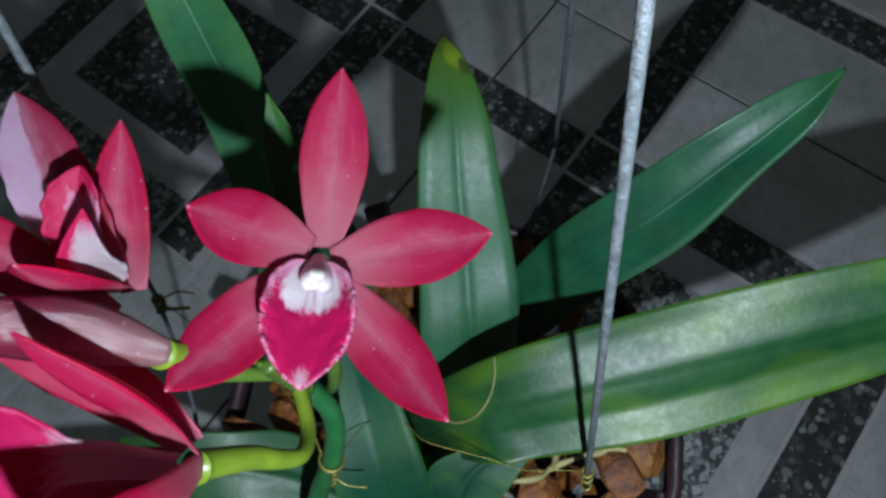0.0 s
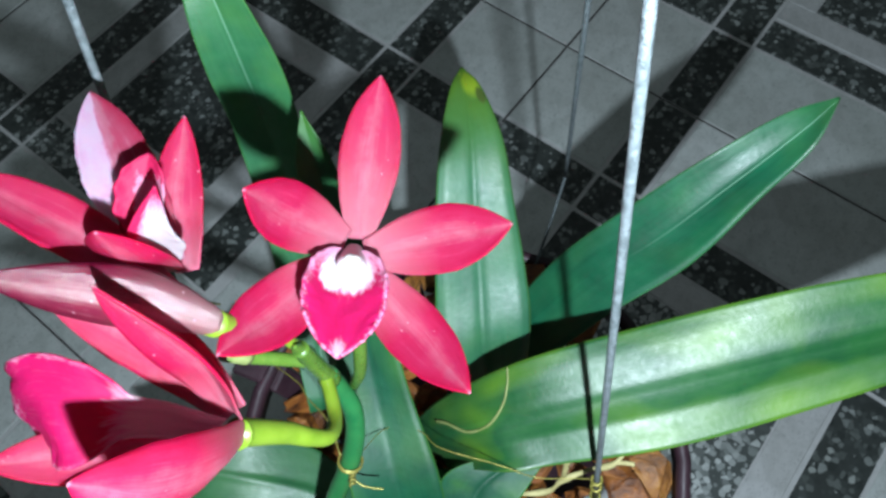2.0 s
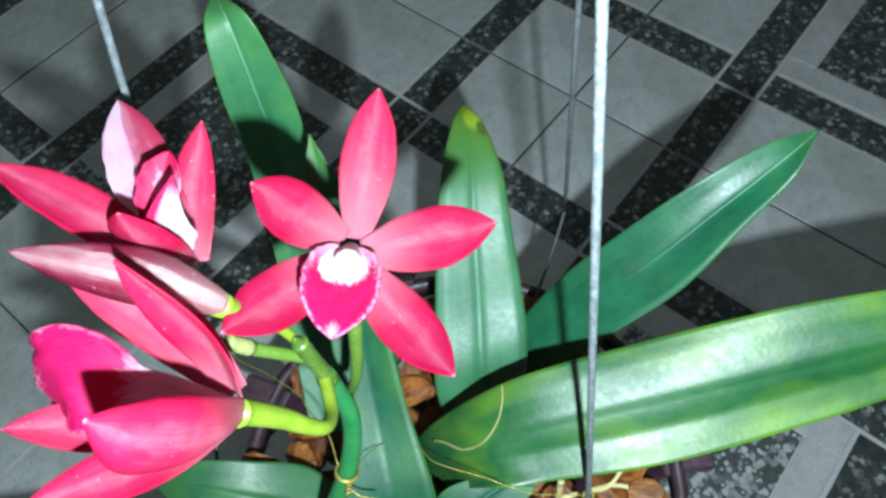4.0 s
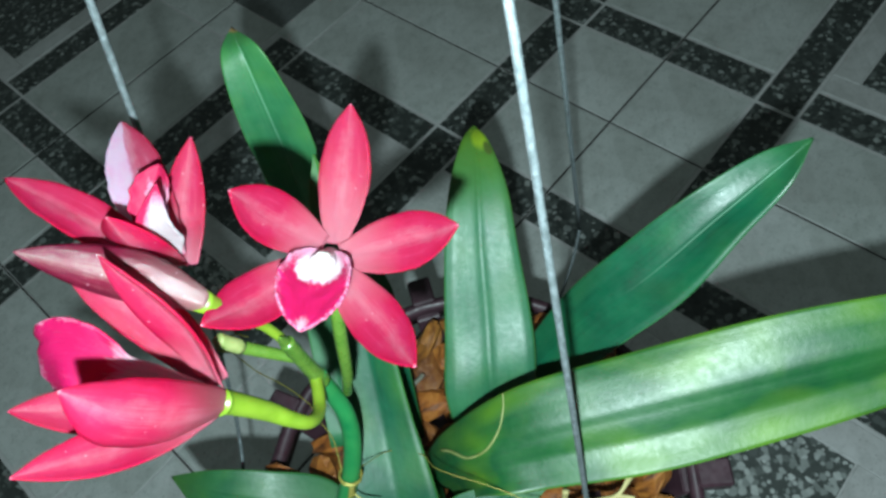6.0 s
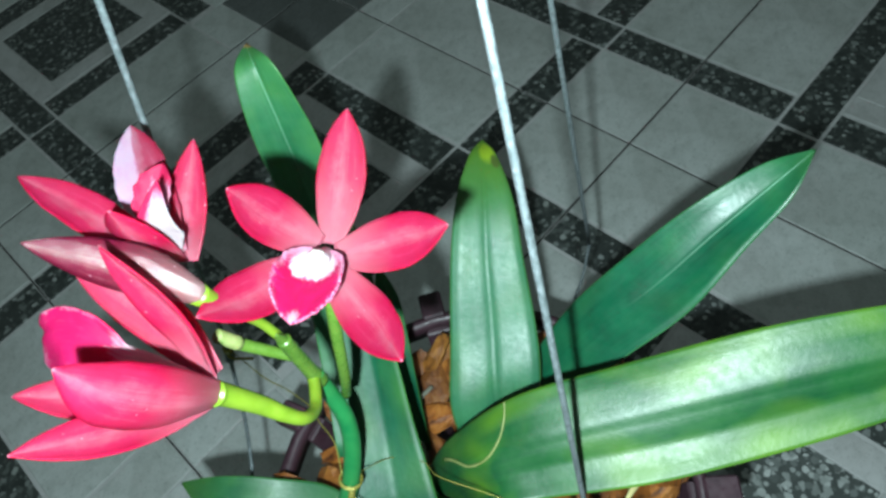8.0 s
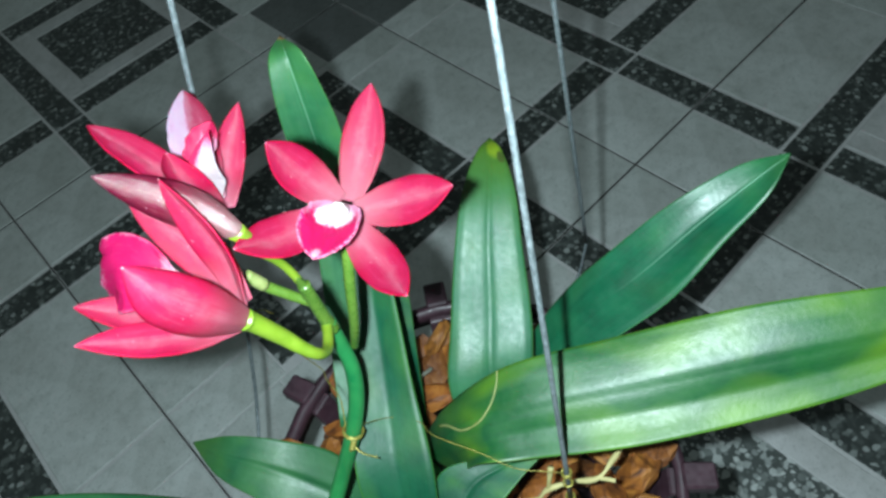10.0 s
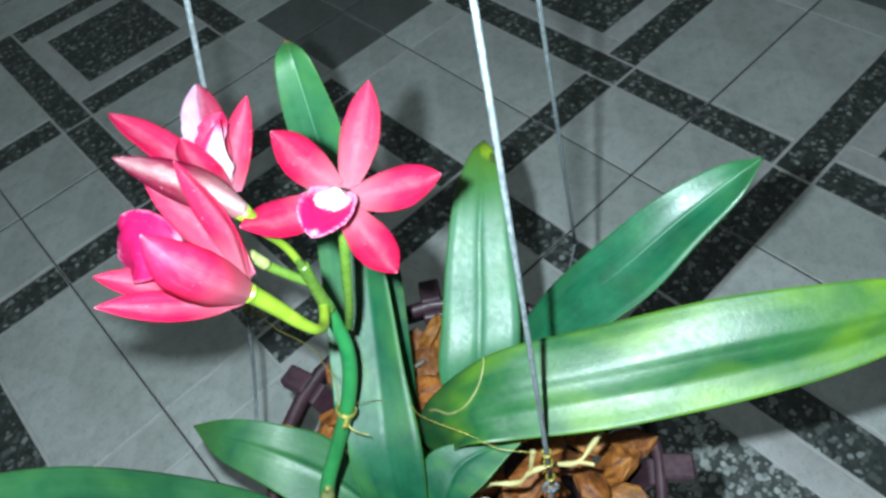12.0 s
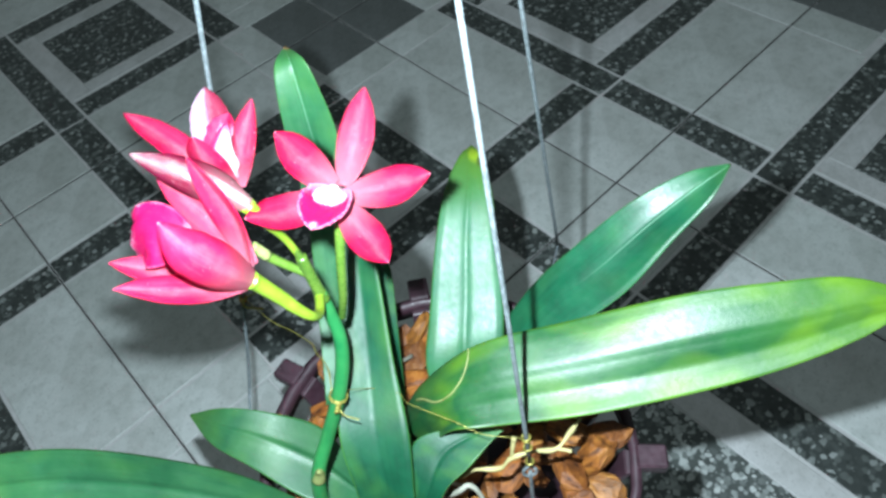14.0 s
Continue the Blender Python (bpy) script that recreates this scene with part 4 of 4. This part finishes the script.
for at in ((0.4120, -0.6330), (0.1745, -0.7085), (0.2445, -0.4940)):
    out = Vector((at[0] - 0.278, at[1] + 0.624, 0.0)).normalized()
    coil("hook", Vector((0.278, -0.624, 0.419)) + out * 0.1342, (-out.y, out.x, 0.0), 0.0068, 1.2, 0.0012, 0.0010, STEEL, hanger)
coil("loop", (0.3500, -0.6133, 0.5065), (0.75, -0.45, 0.25), 0.0040, 1.1, 0.0010, 0.0010, STEEL, hanger, "bent end of the wire")
coil("loop", (0.1338, -0.6670, 0.5200), (0.60, 0.65, 0.25), 0.0036, 1.1, 0.0010, 0.0010, STEEL, hanger)

stem_tie = thing("tie_wire", (0.258, -0.670, 0.560), "thin brass-coloured wire tied round the flower stem", "wire")
coil("loop", (0.2585, -0.6690, 0.5600), (0.0, 0.45, 0.9), 0.0050, 2.2, 0.0013, 0.0005, GOLD, stem_tie)
coil("twist", (0.2635, -0.6735, 0.5590), (0.6, -0.6, 0.3), 0.0011, 4, 0.0016, 0.0005, GOLD, stem_tie)
hang("tail", [(0.2610, -0.6655, 0.566), (0.2571, -0.6486, 0.5368), (0.2706, -0.6400, 0.5372), (0.2826, -0.6405, 0.5405), (0.3073, -0.6306, 0.5400), (0.3235, -0.6246, 0.5380), (0.3359, -0.6155, 0.5378), (0.3440, -0.6100, 0.5400)], 0.00022, GOLD, stem_tie, "long thin end that runs to the hanger", 6, 60)
hang("tail", [(0.2545, -0.6700, 0.562), (0.2409, -0.6625, 0.5622), (0.2248, -0.6603, 0.5565), (0.2153, -0.6578, 0.5522), (0.1913, -0.6591, 0.5412), (0.1708, -0.6626, 0.5334), (0.1480, -0.6640, 0.5290), (0.1362, -0.6650, 0.5280)], 0.00032, GOLD, stem_tie, "thin end that runs to the other hanger wire", 6, 50)
hang("tail", [(0.2635, -0.6735, 0.559), (0.2690, -0.6730, 0.557), (0.2760, -0.6690, 0.556)], 0.0004, GOLD, stem_tie, "", 6, 20)
hook_tie = thing("tie_wire", (0.3445, -0.6100, 0.540), "thin brass-coloured wire wound round a hanger wire", "wire")
for z, turns in ((0.5415, 2.5), (0.5330, 1.5), (0.5200, 1.5)):
    k = (z - 0.515) / 0.255
    coil("winding", (0.3505 - 0.0551 * k, -0.6132 + 0.0296 * k, z), (-0.22, 0.12, 1.0), 0.0021, turns, 0.0013, 0.0006, GOLD, hook_tie)
clip_tie = thing("tie_wire", (0.1345, -0.6665, 0.525), "short brass-coloured wire twisted on a hanger wire", "wire")
coil("winding", (0.1352, -0.6652, 0.5280), (0.16, 0.19, 1.0), 0.0022, 3, 0.0016, 0.0009, GOLD, clip_tie)
hang("tail", [(0.1355, -0.6680, 0.5240), (0.1380, -0.6660, 0.5200), (0.1460, -0.6590, 0.5190)], 0.0009, GOLD, clip_tie, "", 8, 16)
hang("tail", [(0.1365, -0.6640, 0.5290), (0.1430, -0.6560, 0.5330), (0.1480, -0.6520, 0.5290)], 0.0005, GOLD, clip_tie, "", 6, 16)

spike = thing("dry_stalk", (0.335, -0.610, 0.495), "dry yellow old stalk lying above the bark", "stalk")
hang("stalk", [(0.3100, -0.6360, 0.462), (0.3204, -0.6311, 0.4868), (0.3323, -0.6207, 0.4919), (0.3347, -0.6130, 0.4984), (0.3425, -0.6014, 0.5016), (0.3508, -0.5906, 0.5007), (0.3510, -0.5780, 0.5047), (0.3515, -0.5703, 0.5116)], lambda v: 0.0014 + 0.0004 * math.sin(v * 31), ROOT, spike, "", 8, 60)
hang("twig", [(0.3508, -0.5906, 0.5007), (0.3550, -0.5875, 0.5000), (0.3585, -0.5858, 0.5010)], 0.0012, ROOT, spike, "", 8, 14)
hang("twig", [(0.3347, -0.6130, 0.4984), (0.3330, -0.6095, 0.5060), (0.3310, -0.6060, 0.5120)], lambda v: 0.0010 + 0.0008 * v, ROOT, spike, "", 8, 14)

BC = Vector((0.278, -0.624, 0.0))
RIM, FLOOR_Z = 0.425, 0.325
basket = thing("hanging_basket", (BC.x, BC.y, FLOOR_Z), "dark purple-brown plastic basket with square tabs on its rim", "basket")


def ring(radius0, radius1, z0, z1, sides=8, turn=0.0):
    bm = bmesh.new()
    loops = []
    for r, z in ((radius0, z0), (radius1, z0), (radius1, z1), (radius0, z1)):
        loops.append([bm.verts.new((r * math.cos(2 * math.pi * k / sides + turn), r * math.sin(2 * math.pi * k / sides + turn), z)) for k in range(sides)])
    for a, b in zip(loops, loops[1:] + loops[:1]):
        for k in range(sides):
            bm.faces.new([a[k], a[(k + 1) % sides], b[(k + 1) % sides], b[k]])
    bmesh.ops.recalc_face_normals(bm, faces=bm.faces)
    return bm


part("rim", ring(0.131, 0.1375, RIM - FLOOR_Z - 0.018, RIM - FLOOR_Z, 32), PLASTIC, basket)
part("base", ring(0.0, 0.095, 0.0, 0.006, 32), PLASTIC, basket)
for k in range(14):
    w = math.radians(42.5 + 360 / 14 * k)
    bm = box(-0.009, 0.009, -0.003, 0.003, 0.004, RIM - FLOOR_Z - 0.01, 0.001)
    for v in bm.verts:
        r = 0.095 + 0.035 * v.co.z / 0.09 + v.co.y
        x = v.co.x
        v.co = Vector((r * math.cos(w) - x * math.sin(w), r * math.sin(w) + x * math.cos(w), v.co.z))
    part("slat", bm, PLASTIC, basket, smooth=False)
    if k % 2:
        continue
    bm = box(-0.0085, 0.0085, 0.0, 0.021, RIM - FLOOR_Z - 0.009, RIM - FLOOR_Z + 0.003, 0.0015)
    for v in bm.verts:
        r, x = 0.134 + v.co.y, v.co.x
        v.co = Vector((r * math.cos(w) - x * math.sin(w), r * math.sin(w) + x * math.cos(w), v.co.z))
    part("tab", bm, PLASTIC, basket, smooth=False)


def bark(seed, at, size):
    rng = random.Random(seed)
    bm = bmesh.new()
    bmesh.ops.create_icosphere(bm, subdivisions=2, radius=1)
    rng_w, rng_h = rng.uniform(0.5, 0.85), rng.uniform(0.3, 0.6)
    cut = [Vector((rng.gauss(0, 1), rng.gauss(0, 1), rng.gauss(0, 1))).normalized() for _ in range(7)]
    for v in bm.verts:
        for c in cut:
            o = v.co.dot(c) - 0.62
            if o > 0:
                v.co -= c * o
        v.co *= 1 + 0.30 * noise.noise(v.co * 1.7 + Vector((seed * 3.7, 0, 0))) + 0.10 * noise.noise(v.co * 6 + Vector((seed, 9, 0)))
        v.co = Vector((v.co.x, v.co.y * rng_w, v.co.z * rng_h)) * size
    ob = link_mesh("bark_chunk", bm, BARK, False)
    ob.matrix_world = Matrix.Translation(at) @ Euler([rng.uniform(-0.9, 0.9), rng.uniform(-0.9, 0.9), rng.uniform(0, 6.3)]).to_matrix().to_4x4()
    return tagged(ob, "rough orange-brown bark chunk in the basket", "bark chunk", "bark chunks")


rng = random.Random(5)
for k in range(96):
    r, w = 0.119 * math.sqrt((k + 0.5) / 96), k * 2.39996
    bark(k, (BC.x + r * math.cos(w), BC.y + r * math.sin(w), RIM - 0.006 + rng.uniform(-0.016, 0.010)), rng.uniform(0.014, 0.027))

# ---- the floor's pieces ----
CELL = 0.8
shapes = {}


def slab_mesh(w, h, mat):
    key = (round(w, 4), round(h, 4), mat.name)
    if key not in shapes:
        bm = bmesh.new()
        e = 0.0012
        lo = [bm.verts.new((x, y, -0.008)) for x, y in ((-w / 2, -h / 2), (w / 2, -h / 2), (w / 2, h / 2), (-w / 2, h / 2))]
        mi = [bm.verts.new((x, y, -e)) for x, y in ((-w / 2, -h / 2), (w / 2, -h / 2), (w / 2, h / 2), (-w / 2, h / 2))]
        hi = [bm.verts.new((x, y, 0)) for x, y in ((-w / 2 + e, -h / 2 + e), (w / 2 - e, -h / 2 + e), (w / 2 - e, h / 2 - e), (-w / 2 + e, h / 2 - e))]
        for a, b in ((lo, mi), (mi, hi)):
            for k in range(4):
                bm.faces.new([a[k], a[(k + 1) % 4], b[(k + 1) % 4], b[k]])
        bm.faces.new(hi)
        me = bpy.data.meshes.new("tile")
        bm.to_mesh(me)
        bm.free()
        me.materials.append(mat)
        shapes[key] = me
    return shapes[key]


def cell_pieces(i, j):
    """All pieces of one repeat: name, x0, x1, y0, y1, material."""
    x, y = CELL * i, CELL * j
    t0, t1, b0, b1, m0, q0 = 0.0025, 0.160, 0.166, 0.229, 0.235, 0.278
    out = []

    def add(name, x0, x1, y0, y1, mat):
        out.append((name, x + x0, x + x1, y + y0, y + y1, mat))

    def flip(a, b):
        return CELL - b, CELL - a

    T, B, M = [(t0, t1), flip(t0, t1)], [(b0, b1), flip(b0, b1)], (m0, CELL - m0)
    # neighbouring repeats are turned by a quarter: the unbroken bands run along y in one, along x in the next
    upright = (i + j) % 2 == 0
    long_run, short_run = (b0, CELL - b0), M
    for bx in B:
        add("terrazzo_band", *bx, *(long_run if upright else short_run), TERRAZZO)
    for k, by in enumerate(B):
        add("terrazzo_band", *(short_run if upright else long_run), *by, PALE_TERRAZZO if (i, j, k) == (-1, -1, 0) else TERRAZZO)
    g1 = 0.147
    for a, tx in enumerate(T):
        for b, ty in enumerate(T):
            if (i + a + j + b) % 2 == 0:
                add("tile", *tx, *ty, TILE)
                add("terrazzo_band", *tx, *B[b], TERRAZZO)
                add("terrazzo_band", *B[a], *ty, TERRAZZO)
            else:
                low, out_x, out_y = (t0, g1), (g1 + 0.003, b1), (g1 + 0.003, b0 - 0.004)
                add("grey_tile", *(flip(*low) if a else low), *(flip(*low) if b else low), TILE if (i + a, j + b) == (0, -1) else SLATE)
                add("tile", *(flip(*out_x) if a else out_x), *(flip(t0, b0 - 0.004) if b else (t0, b0 - 0.004)), TILE)
                add("tile", *(flip(*low) if a else low), *(flip(g1 + 0.003, b1) if b else (g1 + 0.003, b1)), TILE)
        add("tile", *tx, *M, TILE)
        add("tile", *M, *tx, TILE)
    add("white_band", m0, CELL - m0, m0, q0, RING)
    add("white_band", m0, CELL - m0, CELL - q0, CELL - m0, RING)
    add("white_band", m0, q0, q0, CELL - q0, RING)
    add("white_band", CELL - q0, CELL - m0, q0, CELL - q0, RING)
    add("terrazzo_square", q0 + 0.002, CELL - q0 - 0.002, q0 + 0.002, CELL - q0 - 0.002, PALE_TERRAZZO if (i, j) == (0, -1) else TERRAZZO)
    return out


NEAR = [(i, j) for i in (-2, -1, 0) for j in (-2, -1, 0)]
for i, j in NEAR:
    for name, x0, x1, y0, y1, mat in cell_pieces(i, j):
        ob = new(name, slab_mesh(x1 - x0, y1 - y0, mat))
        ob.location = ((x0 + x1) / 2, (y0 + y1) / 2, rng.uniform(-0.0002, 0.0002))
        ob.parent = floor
    for name, q in (("joint", (0.8 * i - 0.0022, 0.8 * i + 0.0022, 0.8 * j, 0.8 * j + 0.8)), ("joint", (0.8 * i, 0.8 * i + 0.8, 0.8 * j - 0.0022, 0.8 * j + 0.0022))):
        ob = new(name, slab_mesh(q[1] - q[0], q[3] - q[2], JOINT))
        ob.location = ((q[0] + q[1]) / 2, (q[2] + q[3]) / 2, -0.0008 - (0.0003 if q[1] - q[0] > 0.1 else 0))
        ob.parent = floor
far = {}
for i in range(-5, 4):
    for j in range(-4, 5):
        if (i, j) in NEAR:
            continue
        for name, x0, x1, y0, y1, mat in cell_pieces(i, j):
            vs, fs = far.setdefault(mat.name, ([], []))
            n = len(vs)
            vs += [(x0, y0, 0), (x1, y0, 0), (x1, y1, 0), (x0, y1, 0), (x0, y0, -0.008), (x1, y0, -0.008), (x1, y1, -0.008), (x0, y1, -0.008)]
            fs += [(n, n + 1, n + 2, n + 3), (n, n + 4, n + 5, n + 1), (n + 1, n + 5, n + 6, n + 2), (n + 2, n + 6, n + 7, n + 3), (n + 3, n + 7, n + 4, n)]
for mat in (TILE, RING, TERRAZZO, SLATE):  # the far repeats
    vs, fs = far[mat.name]
    me = bpy.data.meshes.new("tiling")
    me.from_pydata(vs, [], fs)
    me.materials.append(mat)
    ob = new("tiling", me)
    ob.parent = floor
    tagged(ob, kind="stuff")
